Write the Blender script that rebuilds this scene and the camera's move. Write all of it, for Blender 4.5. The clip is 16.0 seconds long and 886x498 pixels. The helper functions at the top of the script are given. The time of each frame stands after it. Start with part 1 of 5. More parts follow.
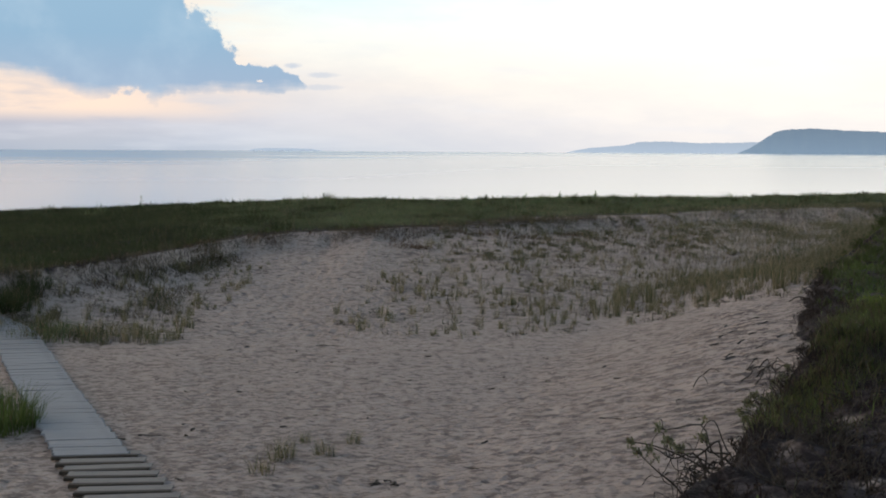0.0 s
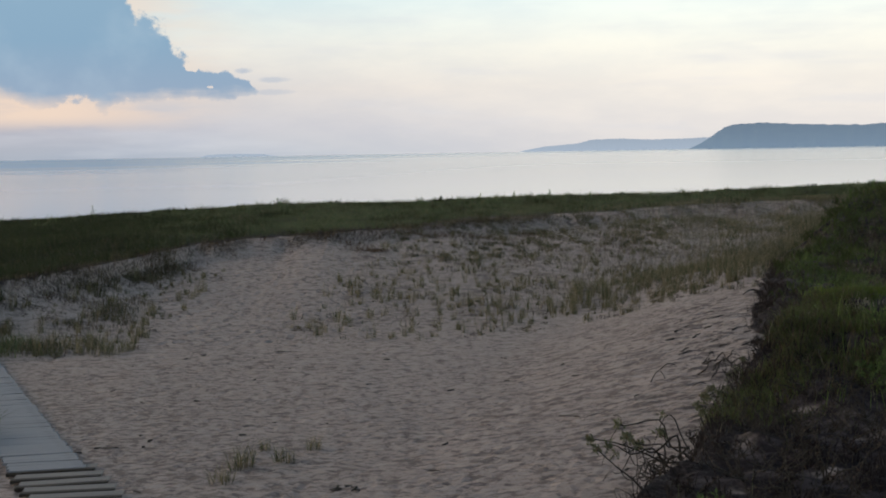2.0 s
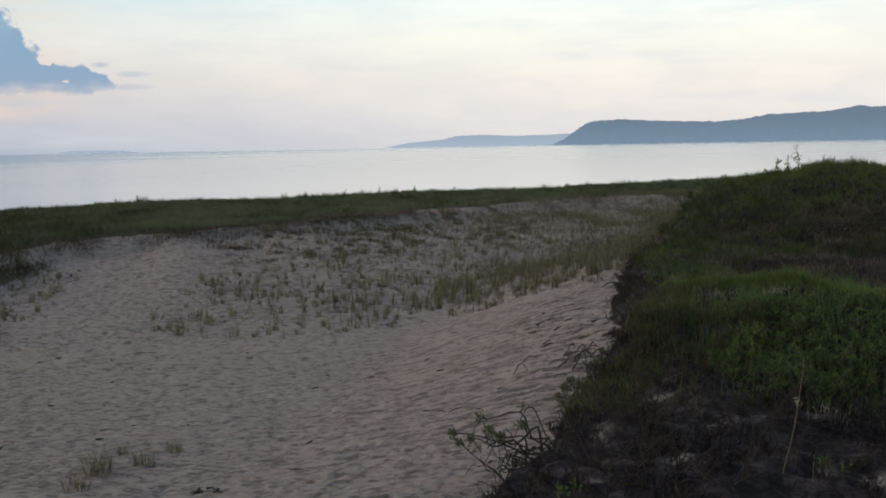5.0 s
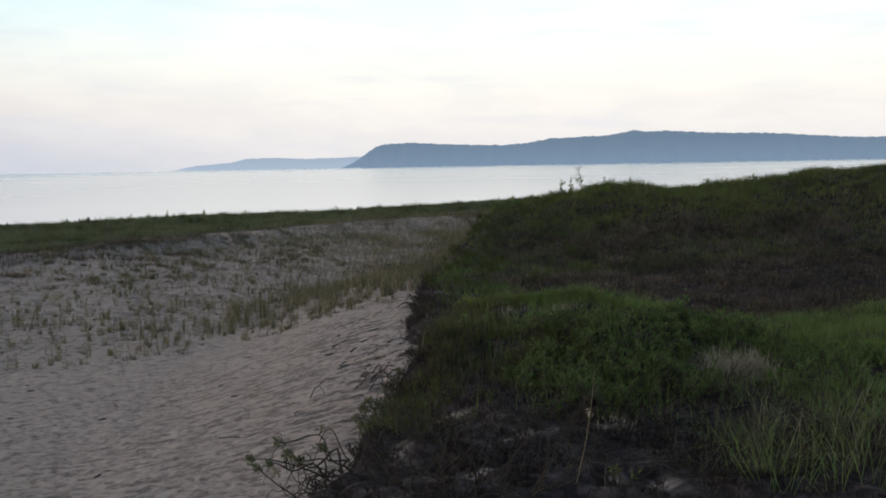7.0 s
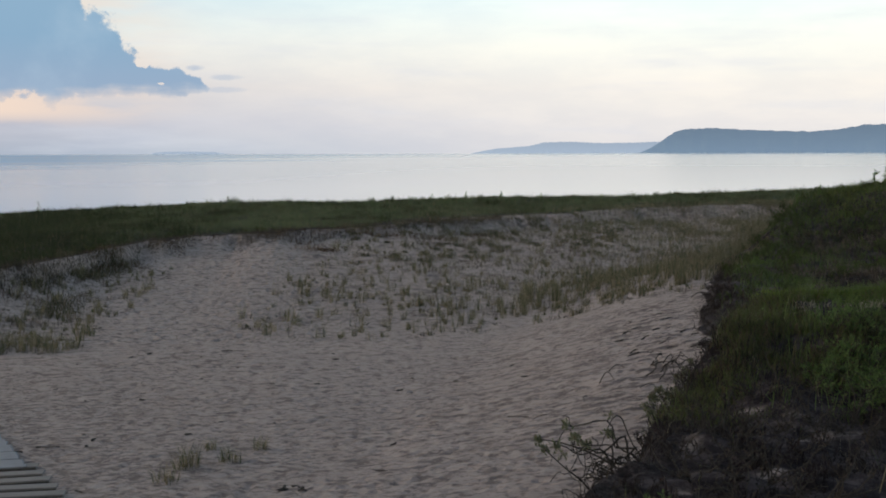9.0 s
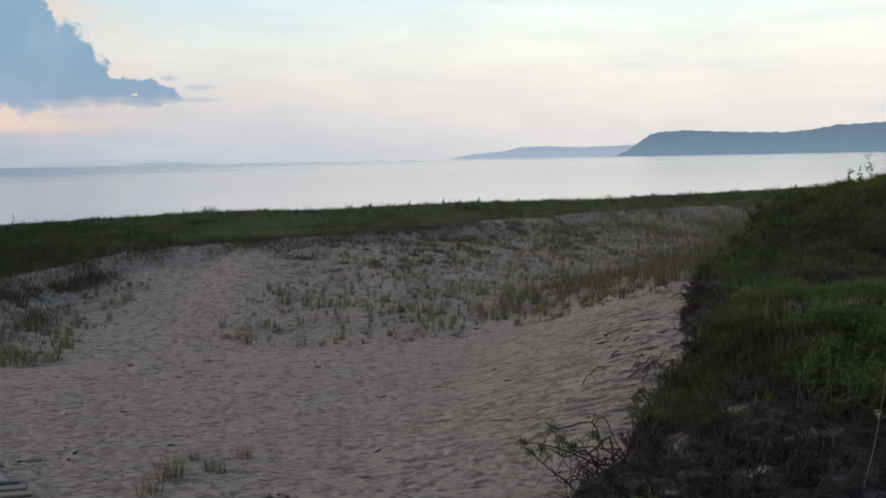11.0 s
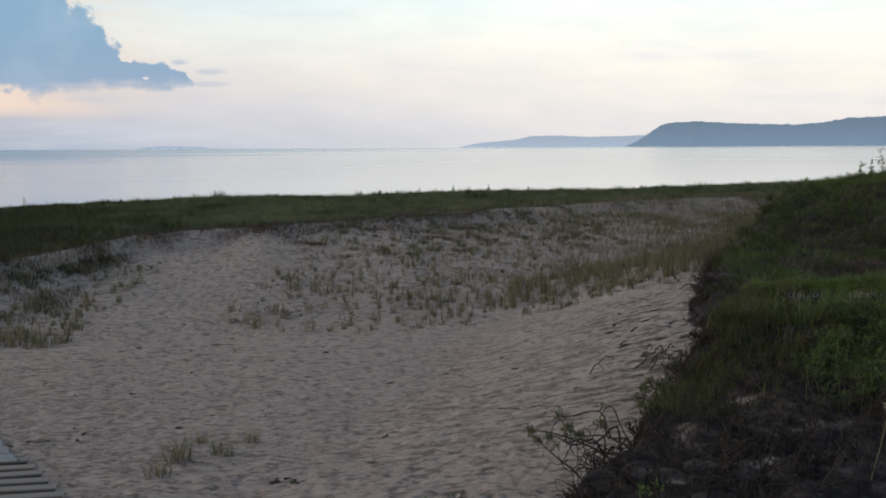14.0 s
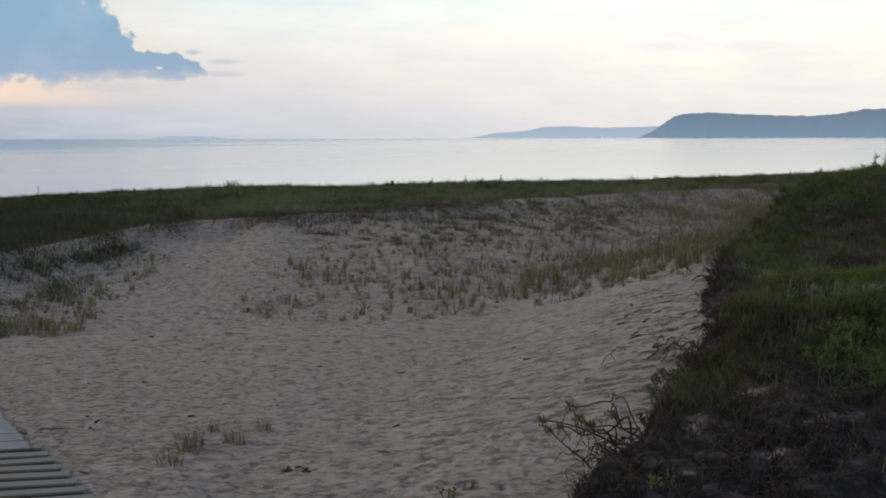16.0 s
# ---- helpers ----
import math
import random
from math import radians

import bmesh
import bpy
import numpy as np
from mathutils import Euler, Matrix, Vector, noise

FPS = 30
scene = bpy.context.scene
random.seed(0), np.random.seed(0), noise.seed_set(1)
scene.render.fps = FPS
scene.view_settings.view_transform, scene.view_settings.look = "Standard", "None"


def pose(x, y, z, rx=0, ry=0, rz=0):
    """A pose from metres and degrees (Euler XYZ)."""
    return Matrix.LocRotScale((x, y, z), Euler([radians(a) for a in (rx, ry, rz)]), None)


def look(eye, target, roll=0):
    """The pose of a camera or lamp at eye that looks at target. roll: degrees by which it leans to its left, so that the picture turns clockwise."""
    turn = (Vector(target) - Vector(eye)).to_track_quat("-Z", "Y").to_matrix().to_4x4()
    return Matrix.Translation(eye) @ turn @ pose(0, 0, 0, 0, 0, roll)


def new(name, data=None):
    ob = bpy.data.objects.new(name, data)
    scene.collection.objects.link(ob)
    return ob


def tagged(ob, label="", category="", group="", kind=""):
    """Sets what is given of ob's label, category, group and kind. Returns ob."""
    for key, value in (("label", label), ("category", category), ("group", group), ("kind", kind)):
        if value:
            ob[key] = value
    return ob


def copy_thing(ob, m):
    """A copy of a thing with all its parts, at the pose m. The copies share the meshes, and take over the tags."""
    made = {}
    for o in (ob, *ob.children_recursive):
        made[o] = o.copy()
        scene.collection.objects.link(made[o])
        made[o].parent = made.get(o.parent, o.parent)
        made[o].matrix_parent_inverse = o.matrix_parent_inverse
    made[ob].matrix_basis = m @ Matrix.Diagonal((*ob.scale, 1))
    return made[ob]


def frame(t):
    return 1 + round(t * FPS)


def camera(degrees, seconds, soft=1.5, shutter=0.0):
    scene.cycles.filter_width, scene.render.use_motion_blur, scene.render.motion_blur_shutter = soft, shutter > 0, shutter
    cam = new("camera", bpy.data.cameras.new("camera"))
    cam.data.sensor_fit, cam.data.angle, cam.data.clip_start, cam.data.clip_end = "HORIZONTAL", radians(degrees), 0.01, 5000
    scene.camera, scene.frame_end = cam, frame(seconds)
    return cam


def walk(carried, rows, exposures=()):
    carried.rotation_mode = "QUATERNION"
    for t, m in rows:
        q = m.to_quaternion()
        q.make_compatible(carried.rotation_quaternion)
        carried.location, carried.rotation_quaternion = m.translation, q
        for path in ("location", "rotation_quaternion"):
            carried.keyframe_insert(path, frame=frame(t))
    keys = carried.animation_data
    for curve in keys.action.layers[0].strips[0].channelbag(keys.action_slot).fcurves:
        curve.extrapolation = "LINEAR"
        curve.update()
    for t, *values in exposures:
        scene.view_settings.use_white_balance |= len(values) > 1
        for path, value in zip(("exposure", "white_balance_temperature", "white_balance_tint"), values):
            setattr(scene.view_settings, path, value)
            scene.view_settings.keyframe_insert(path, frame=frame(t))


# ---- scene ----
# ---------------------------------------------------------------- camera
EYE = 4.5
cam = camera(42.5, 16.0, soft=1.9)
# seconds, turn to the right, pitch, lean to the right (degrees), sway of the hand that holds it (metres)
ROWS = [
    (0.0, 0.02, -4.96, -0.32, -0.006, -0.052, 0.026), (0.5, 0.67, -4.28, 0.39, -0.008, -0.041, 0.022), (1.0, 0.13, -3.81, 0.67, -0.015, -0.047, 0.029),
    (1.5, 1.24, -4.26, 0.56, 0.002, -0.042, 0.032), (2.0, 2.23, -4.89, 1.00, 0.007, -0.037, 0.033), (2.5, 2.62, -4.79, 1.05, 0.015, -0.036, 0.029),
    (3.0, 3.13, -4.33, 1.24, 0.018, -0.024, 0.027), (3.5, 2.98, -4.29, 1.61, 0.007, -0.049, 0.034), (4.0, 3.46, -5.08, 1.18, 0.022, -0.048, 0.009),
    (4.5, 5.37, -6.01, 1.37, 0.040, -0.037, 0.037), (5.0, 8.94, -5.20, 1.04, 0.075, -0.006, 0.024), (5.2, 10.90, -5.42, 1.59, 0.070, 0.003, 0.012),
    (5.6, 14.70, -5.42, 1.95, 0.060, 0.015, 0.008), (6.0, 17.90, -5.10, 1.92, 0.052, 0.028, 0.003), (6.4, 19.95, -4.62, 1.62, 0.045, 0.038, -0.002),
    (6.8, 20.15, -4.26, 1.22, 0.037, 0.044, -0.006), (7.3, 16.90, -4.50, 0.84, 0.029, 0.047, -0.008), (7.5, 14.72, -4.87, 0.87, 0.023, 0.048, -0.011),
    (8.0, 9.24, -4.76, 0.87, 0.015, 0.046, -0.004), (8.5, 6.34, -4.90, 0.40, 0.025, 0.035, -0.007), (9.0, 4.68, -4.87, 0.18, 0.026, 0.033, 0.004),
    (9.2, 4.55, -4.04, 0.22, 0.020, 0.030, 0.002), (11.3, 5.87, -4.85, 1.16, -0.021, 0.022, -0.015), (11.5, 5.75, -5.19, 1.09, -0.020, 0.029, -0.023),
    (12.0, 5.74, -5.39, 0.65, -0.040, 0.016, -0.027), (12.5, 5.92, -5.01, 0.59, -0.035, 0.024, -0.019), (13.0, 5.15, -4.74, 0.43, -0.016, 0.014, -0.025),
    (13.5, 5.37, -5.15, 0.24, -0.025, 0.015, -0.028), (14.0, 5.36, -5.17, 0.34, -0.040, 0.016, -0.020), (14.5, 5.40, -5.51, 0.37, -0.036, 0.015, -0.025),
    (15.0, 5.27, -5.24, 0.31, -0.038, 0.010, -0.020), (15.5, 4.87, -5.28, 0.44, -0.036, 0.016, -0.027), (16.0, 4.73, -5.64, 0.17, -0.033, 0.014, -0.030),
]
walk(cam, [(t, pose(x, y, EYE + z, 90 + pitch, 0, -turn) @ pose(0, 0, 0, 0, 0, -lean)) for t, turn, pitch, lean, x, y, z in ROWS],
     exposures=[(0.0, 0.10, 6500, 10), (0.5, 0.04, 6500, 10), (1.0, -0.06, 6500, 10), (1.5, -0.13, 6490, 10), (2.0, -0.17, 6480, 10), (4.5, -0.20, 6420, 10), (5.2, -0.14, 6400, 10), (7.3, -0.04, 6280, 10), (8.0, -0.04, 6290, 10), (9.0, -0.12, 6340, 10), (11.5, -0.18, 6380, 10), (13.0, -0.13, 6380, 10), (16.0, -0.07, 6400, 10)])


# ---------------------------------------------------------------- node helpers
class Nodes:
    """Short hand for building a node tree."""

    def __init__(self, tree):
        self.tree = tree
        tree.nodes.clear()

    def add(self, kind, **fields):
        node = self.tree.nodes.new(kind)
        for key, value in fields.items():
            if key == "operation":
                node.operation = value
            elif key == "blend":
                node.blend_type = value
            elif key == "data":
                node.data_type = value
            elif key == "name":
                node.attribute_name = value
        return node

    def link(self, a, b):
        self.tree.links.new(a, b)

    def put(self, socket, value):
        if hasattr(value, "is_output"):
            self.link(value, socket)
        else:
            socket.default_value = value

    def math(self, op, a, b=0.0, clamp=False):
        n = self.add("ShaderNodeMath", operation=op)
        n.use_clamp = clamp
        self.put(n.inputs[0], a)
        self.put(n.inputs[1], b)
        return n.outputs[0]

    def ramp_of(self, value, low, high):
        """0 below low, 1 above high, smooth between."""
        n = self.add("ShaderNodeMapRange")
        n.interpolation_type = "SMOOTHSTEP"
        self.put(n.inputs[0], value)
        n.inputs[1].default_value, n.inputs[2].default_value = low, high
        return n.outputs[0]

    def colours(self, value, stops):
        n = self.add("ShaderNodeValToRGB")
        self.put(n.inputs[0], value)
        el = n.color_ramp.elements
        while len(el) < len(stops):
            el.new(0.5)
        for e, (p, c) in zip(el, stops):
            e.position, e.color = p, (*c, 1)
        return n.outputs[0]

    def mix(self, factor, a, b, blend="MIX"):
        n = self.add("ShaderNodeMix", data="RGBA", blend=blend)
        self.put(n.inputs[0], factor)
        for socket, v in ((n.inputs[6], a), (n.inputs[7], b)):
            self.put(socket, (*v, 1) if isinstance(v, tuple) else v)
        return n.outputs[2]

    def noise(self, vector, scale, detail=4.0, rough=0.55):
        n = self.add("ShaderNodeTexNoise")
        if vector is not None:
            self.link(vector, n.inputs["Vector"])
        n.inputs["Scale"].default_value, n.inputs["Detail"].default_value, n.inputs["Roughness"].default_value = scale, detail, rough
        return n.outputs[0]

    def scaled(self, vector, s):
        n = self.add("ShaderNodeMapping")
        self.link(vector, n.inputs[0])
        n.inputs["Scale"].default_value = s
        return n.outputs[0]


# ---------------------------------------------------------------- world, sun
SUN_AZ, SUN_EL = -66.0, 20.0         # degrees to the right of straight ahead, above the horizon
world = bpy.data.worlds.new("evening_sky")
scene.world = world
world.use_nodes = True
N = Nodes(world.node_tree)
sky = N.add("ShaderNodeTexSky")
sky.sky_type = "NISHITA"
sky.sun_disc = False
sky.sun_elevation, sky.sun_rotation = radians(SUN_EL), radians(SUN_AZ)
sky.air_density, sky.dust_density, sky.ozone_density = 1.0, 2.0, 1.5
tc = N.add("ShaderNodeTexCoord")
sep = N.add("ShaderNodeSeparateXYZ")
N.link(tc.outputs["Generated"], sep.inputs[0])
AZ = N.math("ARCTAN2", sep.outputs[0], sep.outputs[1])
EL = N.math("ARCSINE", sep.outputs[2])
uv = N.add("ShaderNodeCombineXYZ")
N.link(AZ, uv.inputs[0])
N.link(EL, uv.inputs[1])
UV = uv.outputs[0]
# veil of thin high cloud and haze low over the lake
el_unit = N.math("DIVIDE", EL, 0.20, clamp=True)
veil_left = N.colours(el_unit, [(0.0, (0.55, 0.61, 0.70)), (0.12, (0.64, 0.65, 0.72)), (0.28, (0.82, 0.77, 0.75)), (0.45, (0.93, 0.92, 0.86)), (0.70, (0.74, 0.92, 0.96)), (1.0, (0.62, 0.84, 0.93))])
veil_right = N.colours(el_unit, [(0.0, (0.88, 0.84, 0.83)), (0.12, (0.98, 0.92, 0.87)), (0.28, (1.08, 1.01, 0.91)), (0.45, (1.14, 1.12, 1.00)), (0.70, (1.06, 1.18, 1.13)), (1.0, (0.98, 1.14, 1.14))])
side = N.ramp_of(AZ, -0.30, 0.32)
veil = N.mix(side, veil_left, veil_right)
veil = N.mix(1.0, veil, (0.98, 0.985, 0.985), "MULTIPLY")
veil = N.mix(1.0, veil, N.mix(N.ramp_of(AZ, -0.40, -0.10), (0.83, 0.82, 0.84), (1.0, 1.0, 1.0)), "MULTIPLY")
streaks = N.noise(N.scaled(UV, (3.0, 26.0, 1.0)), 1.6, 5.0)
veil = N.mix(N.math("MULTIPLY", N.ramp_of(streaks, 0.48, 0.72), 0.34), veil, (0.80, 0.82, 0.88))
mottle = N.noise(N.scaled(UV, (5.0, 17.0, 1.0)), 1.5, 6.0, 0.6)
veil = N.mix(1.0, veil, N.mix(N.ramp_of(mottle, 0.34, 0.66), (0.945, 0.955, 0.975), (1.035, 1.025, 1.010)), "MULTIPLY")
# peach-lit streaks under the big cloud
lit_n = N.noise(N.scaled(UV, (7.0, 40.0, 1.0)), 1.3, 5.0)
lit = N.math("MULTIPLY", N.ramp_of(EL, 0.018, 0.036), N.math("SUBTRACT", 1.0, N.ramp_of(AZ, -0.30, -0.10)))
lit = N.math("MULTIPLY", lit, N.ramp_of(lit_n, 0.32, 0.58))
veil = N.mix(N.math("MULTIPLY", lit, 0.9), veil, (1.02, 0.80, 0.64))
# the blue-grey cumulus bank
puff = N.math("SUBTRACT", N.noise(UV, 34.0, 9.0, 0.60), 0.5)
edge_u = N.math("ADD", -0.111, N.math("MULTIPLY", EL, -0.80))
body_u = N.math("MULTIPLY", N.math("SUBTRACT", edge_u, AZ), 26.0)
bottom = N.math("ADD", 0.0415, N.math("MULTIPLY", N.math("SUBTRACT", 1.0, N.ramp_of(AZ, -0.40, -0.27)), 0.024))
bottom = N.math("ADD", bottom, N.math("MULTIPLY", N.ramp_of(AZ, -0.25, -0.17), 0.008))
over = N.math("ADD", N.math("SUBTRACT", EL, bottom), N.math("ADD", N.math("MULTIPLY", N.math("SUBTRACT", lit_n, 0.5), 0.030), N.math("MULTIPLY", puff, 0.016)))
body_v = N.math("MULTIPLY", over, 60.0)
body = N.math("MINIMUM", body_u, body_v)
tail_top = N.math("SUBTRACT", 0.0755, N.math("MULTIPLY", N.math("ADD", AZ, 0.18), 0.06))
tail_top = N.math("MINIMUM", tail_top, N.math("SUBTRACT", 0.0735, N.math("MULTIPLY", N.math("ADD", AZ, 0.143), 0.72)))
tail = N.math("MINIMUM", N.math("MULTIPLY", N.math("SUBTRACT", EL, 0.0480), 90.0), N.math("MULTIPLY", N.math("SUBTRACT", tail_top, EL), 90.0))
tail = N.math("MINIMUM", tail, N.math("MULTIPLY", N.math("SUBTRACT", -0.116, AZ), 60.0))


def wisp(u, v, ru, rv, amount):
    a, b = N.math("DIVIDE", N.math("SUBTRACT", AZ, u), ru), N.math("DIVIDE", N.math("SUBTRACT", EL, v), rv)
    r = N.math("ADD", N.math("ADD", N.math("MULTIPLY", a, a), N.math("MULTIPLY", b, b)), N.math("MULTIPLY", puff, 5.0))
    return N.math("MULTIPLY", N.math("SUBTRACT", 1.0, N.ramp_of(r, -0.2, 1.5)), amount)


mass = N.math("ADD", N.math("MAXIMUM", body, tail), N.math("MULTIPLY", puff, 2.2))
mass = N.math("SUBTRACT", mass, wisp(-0.1735, 0.0745, 0.005, 0.004, 0.9))
mass = N.math("SUBTRACT", mass, wisp(-0.1585, 0.0580, 0.004, 0.0016, 1.6))
cloud = N.math("MULTIPLY", N.ramp_of(mass, 0.0, 0.22), N.ramp_of(over, -0.004, 0.012))
wisps = wisp(-0.129, 0.0718, 0.0075, 0.0026, 0.75)
for place in ((-0.106, 0.064, 0.017, 0.0024, 0.50), (-0.104, 0.0535, 0.020, 0.0024, 0.42), (-0.15, 0.156, 0.10, 0.014, 0.7)):
    wisps = N.math("MAXIMUM", wisps, wisp(*place))
veil = N.mix(wisps, veil, (0.50, 0.58, 0.70))
far_side = N.ramp_of(AZ, -1.5, -0.9)
cloud = N.math("MULTIPLY", cloud, far_side)
shade_n = N.noise(UV, 14.0, 5.0)
cloud_col = N.colours(N.math("DIVIDE", EL, 0.16, clamp=True), [(0.0, (0.46, 0.53, 0.67)), (0.38, (0.38, 0.51, 0.67)), (0.60, (0.33, 0.51, 0.68)), (1.0, (0.35, 0.54, 0.70))])
cloud_col = N.mix(N.math("MULTIPLY", N.ramp_of(shade_n, 0.45, 0.72), 0.35), cloud_col, (0.56, 0.70, 0.82))
cloud_col = N.mix(1.0, cloud_col, (0.90, 0.91, 0.92), "MULTIPLY")
low_sky = N.mix(cloud, veil, cloud_col)
# above the veil the clear evening sky takes over
sky_gain = N.mix(1.0, sky.outputs[0], (0.190, 0.175, 0.143), "MULTIPLY")
full = N.mix(N.ramp_of(EL, 0.16, 0.42), low_sky, sky_gain)
bg = N.add("ShaderNodeBackground")
N.link(full, bg.inputs[0])
bg.inputs[1].default_value = 1.0
wout = N.add("ShaderNodeOutputWorld")
N.link(bg.outputs[0], wout.inputs[0])

sun = new("sun", bpy.data.lights.new("sun", "SUN"))
sun.data.energy, sun.data.angle, sun.data.color = 0.25, radians(34), (1.0, 0.90, 0.80)
_d = Vector((math.sin(radians(SUN_AZ)) * math.cos(radians(SUN_EL)), math.cos(radians(SUN_AZ)) * math.cos(radians(SUN_EL)), math.sin(radians(SUN_EL))))
sun.matrix_world = look(_d * 50, (0, 0, 0))


# ---------------------------------------------------------------- materials
def material(name):
    m = bpy.data.materials.new(name)
    m.use_nodes = True
    n = Nodes(m.node_tree)
    out = n.add("ShaderNodeOutputMaterial")
    b = n.add("ShaderNodeBsdfPrincipled")
    n.link(b.outputs[0], out.inputs[0])
    return m, n, b, out


def bump(n, b, height, strength, distance):
    k = n.add("ShaderNodeBump")
    n.link(height, k.inputs["Height"])
    k.inputs["Strength"].default_value, k.inputs["Distance"].default_value = strength, distance
    n.link(k.outputs[0], b.inputs["Normal"])


def sand_material():
    m, n, b, _ = material("dune_sand")
    p = n.add("ShaderNodeTexCoord").outputs["Object"]
    broad, mid, grain = n.noise(p, 0.18, 4), n.noise(p, 1.7, 5), n.noise(p, 14.0, 6, 0.7)
    dry = n.mix(broad, (0.374, 0.312, 0.288), (0.470, 0.392, 0.357))
    dry = n.mix(n.math("MULTIPLY", n.ramp_of(mid, 0.40, 0.72), 0.5), dry, (0.36, 0.290, 0.250))
    dry = n.mix(n.math("MULTIPLY", n.ramp_of(grain, 0.55, 0.80), 0.45), dry, (0.23, 0.188, 0.170))
    # dark flecks and dimples paint the shade of footprint hollows, pale ones their lit rims
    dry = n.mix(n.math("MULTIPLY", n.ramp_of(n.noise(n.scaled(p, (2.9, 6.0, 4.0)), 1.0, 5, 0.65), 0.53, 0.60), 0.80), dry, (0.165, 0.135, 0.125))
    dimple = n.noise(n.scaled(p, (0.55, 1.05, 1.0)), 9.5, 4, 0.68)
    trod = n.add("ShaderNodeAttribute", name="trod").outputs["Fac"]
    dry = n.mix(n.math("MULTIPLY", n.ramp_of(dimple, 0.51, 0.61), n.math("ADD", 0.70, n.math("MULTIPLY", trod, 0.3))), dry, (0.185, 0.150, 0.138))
    # more painted hollow shade where the sand is most trodden
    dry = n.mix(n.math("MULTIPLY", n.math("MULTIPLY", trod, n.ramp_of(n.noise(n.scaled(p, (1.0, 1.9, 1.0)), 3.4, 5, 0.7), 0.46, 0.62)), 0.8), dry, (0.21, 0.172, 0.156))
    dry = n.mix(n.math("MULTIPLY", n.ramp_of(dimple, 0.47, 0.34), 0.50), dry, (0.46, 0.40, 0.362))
    # shade along the slide marks, painted as dark diagonal streaks
    turned = n.add("ShaderNodeMapping")
    n.link(p, turned.inputs[0])
    turned.inputs["Rotation"].default_value = (0, 0, radians(-36))
    turned.inputs["Scale"].default_value = (1.3, 5.5, 1.0)
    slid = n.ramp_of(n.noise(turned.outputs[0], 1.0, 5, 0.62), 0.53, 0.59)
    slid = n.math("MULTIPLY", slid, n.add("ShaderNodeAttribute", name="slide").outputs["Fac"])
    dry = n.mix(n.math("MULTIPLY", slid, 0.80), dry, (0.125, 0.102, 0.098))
    litter = n.mix(n.ramp_of(n.noise(p, 3.2, 7, 0.75), 0.44, 0.62), (0.017, 0.013, 0.015), (0.080, 0.064, 0.067))
    cover = n.add("ShaderNodeAttribute", name="cover").outputs["Fac"]
    patchy = n.math("ADD", cover, n.math("MULTIPLY", n.math("SUBTRACT", n.noise(p, 1.1, 6, 0.65), 0.5), 1.1))
    specks = n.math("ADD", n.math("MULTIPLY", cover, 0.55), n.math("MULTIPLY", n.math("SUBTRACT", n.noise(p, 3.8, 5, 0.7), 0.5), 1.3))
    dry = n.mix(n.math("MULTIPLY", n.ramp_of(specks, 0.30, 0.46), n.math("GREATER_THAN", cover, 0.02)), dry, (0.165, 0.128, 0.100))
    earth = n.mix(n.ramp_of(patchy, 0.34, 0.74), dry, litter)
    # edge soil darkened further with the painted shade of the undercut
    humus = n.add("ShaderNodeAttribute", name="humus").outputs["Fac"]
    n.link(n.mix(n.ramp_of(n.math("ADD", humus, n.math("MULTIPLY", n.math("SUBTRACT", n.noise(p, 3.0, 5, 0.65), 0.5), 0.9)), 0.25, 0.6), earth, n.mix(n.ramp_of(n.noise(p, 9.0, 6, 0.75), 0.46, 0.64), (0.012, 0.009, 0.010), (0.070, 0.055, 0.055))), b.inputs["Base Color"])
    b.inputs["Roughness"].default_value = 0.92
    b.inputs["Specular IOR Level"].default_value = 0.2
    ripple = n.noise(n.scaled(p, (5.0, 11.0, 8.0)), 1.0, 5, 0.65)
    relief = n.math("ADD", n.math("MULTIPLY", mid, 0.45), n.math("ADD", n.math("MULTIPLY", ripple, 0.55), n.math("MULTIPLY", grain, 0.22)))
    relief = n.math("ADD", relief, n.math("ADD", n.math("MULTIPLY", dimple, -0.8), n.math("MULTIPLY", slid, -0.5)))
    bump(n, b, relief, 0.85, 0.07)
    return m


def blade_material(name, low, high, dry, dryness):
    """Leaf blades: colour drifts from blade to blade, some are straw."""
    m, n, b, out = material(name)
    isl = n.add("ShaderNodeNewGeometry").outputs["Random Per Island"]
    p = n.add("ShaderNodeTexCoord").outputs["Object"]
    c = n.mix(isl, low, high)
    c = n.mix(n.math("MULTIPLY", n.ramp_of(n.noise(p, 0.30, 5), 0.38, 0.66), 0.65), c, tuple(0.6 * a for a in low))
    c = n.mix(n.math("MULTIPLY", n.ramp_of(n.noise(p, 1.3, 3), 0.50, 0.64), 0.5), c, tuple(0.5 * a for a in low))
    roll = n.math("FRACT", n.math("MULTIPLY", isl, 17.3))
    c = n.mix(n.math("LESS_THAN", roll, dryness), c, dry)
    n.link(c, b.inputs["Base Color"])
    b.inputs["Roughness"].default_value = 0.6
    b.inputs["Specular IOR Level"].default_value = 0.25
    # thin blades let light through
    thin = n.add("ShaderNodeBsdfTranslucent")
    n.link(c, thin.inputs[0])
    both = n.add("ShaderNodeMixShader")
    both.inputs[0].default_value = 0.45
    n.link(b.outputs[0], both.inputs[1])
    n.link(thin.outputs[0], both.inputs[2])
    n.link(both.outputs[0], out.inputs[0])
    return m


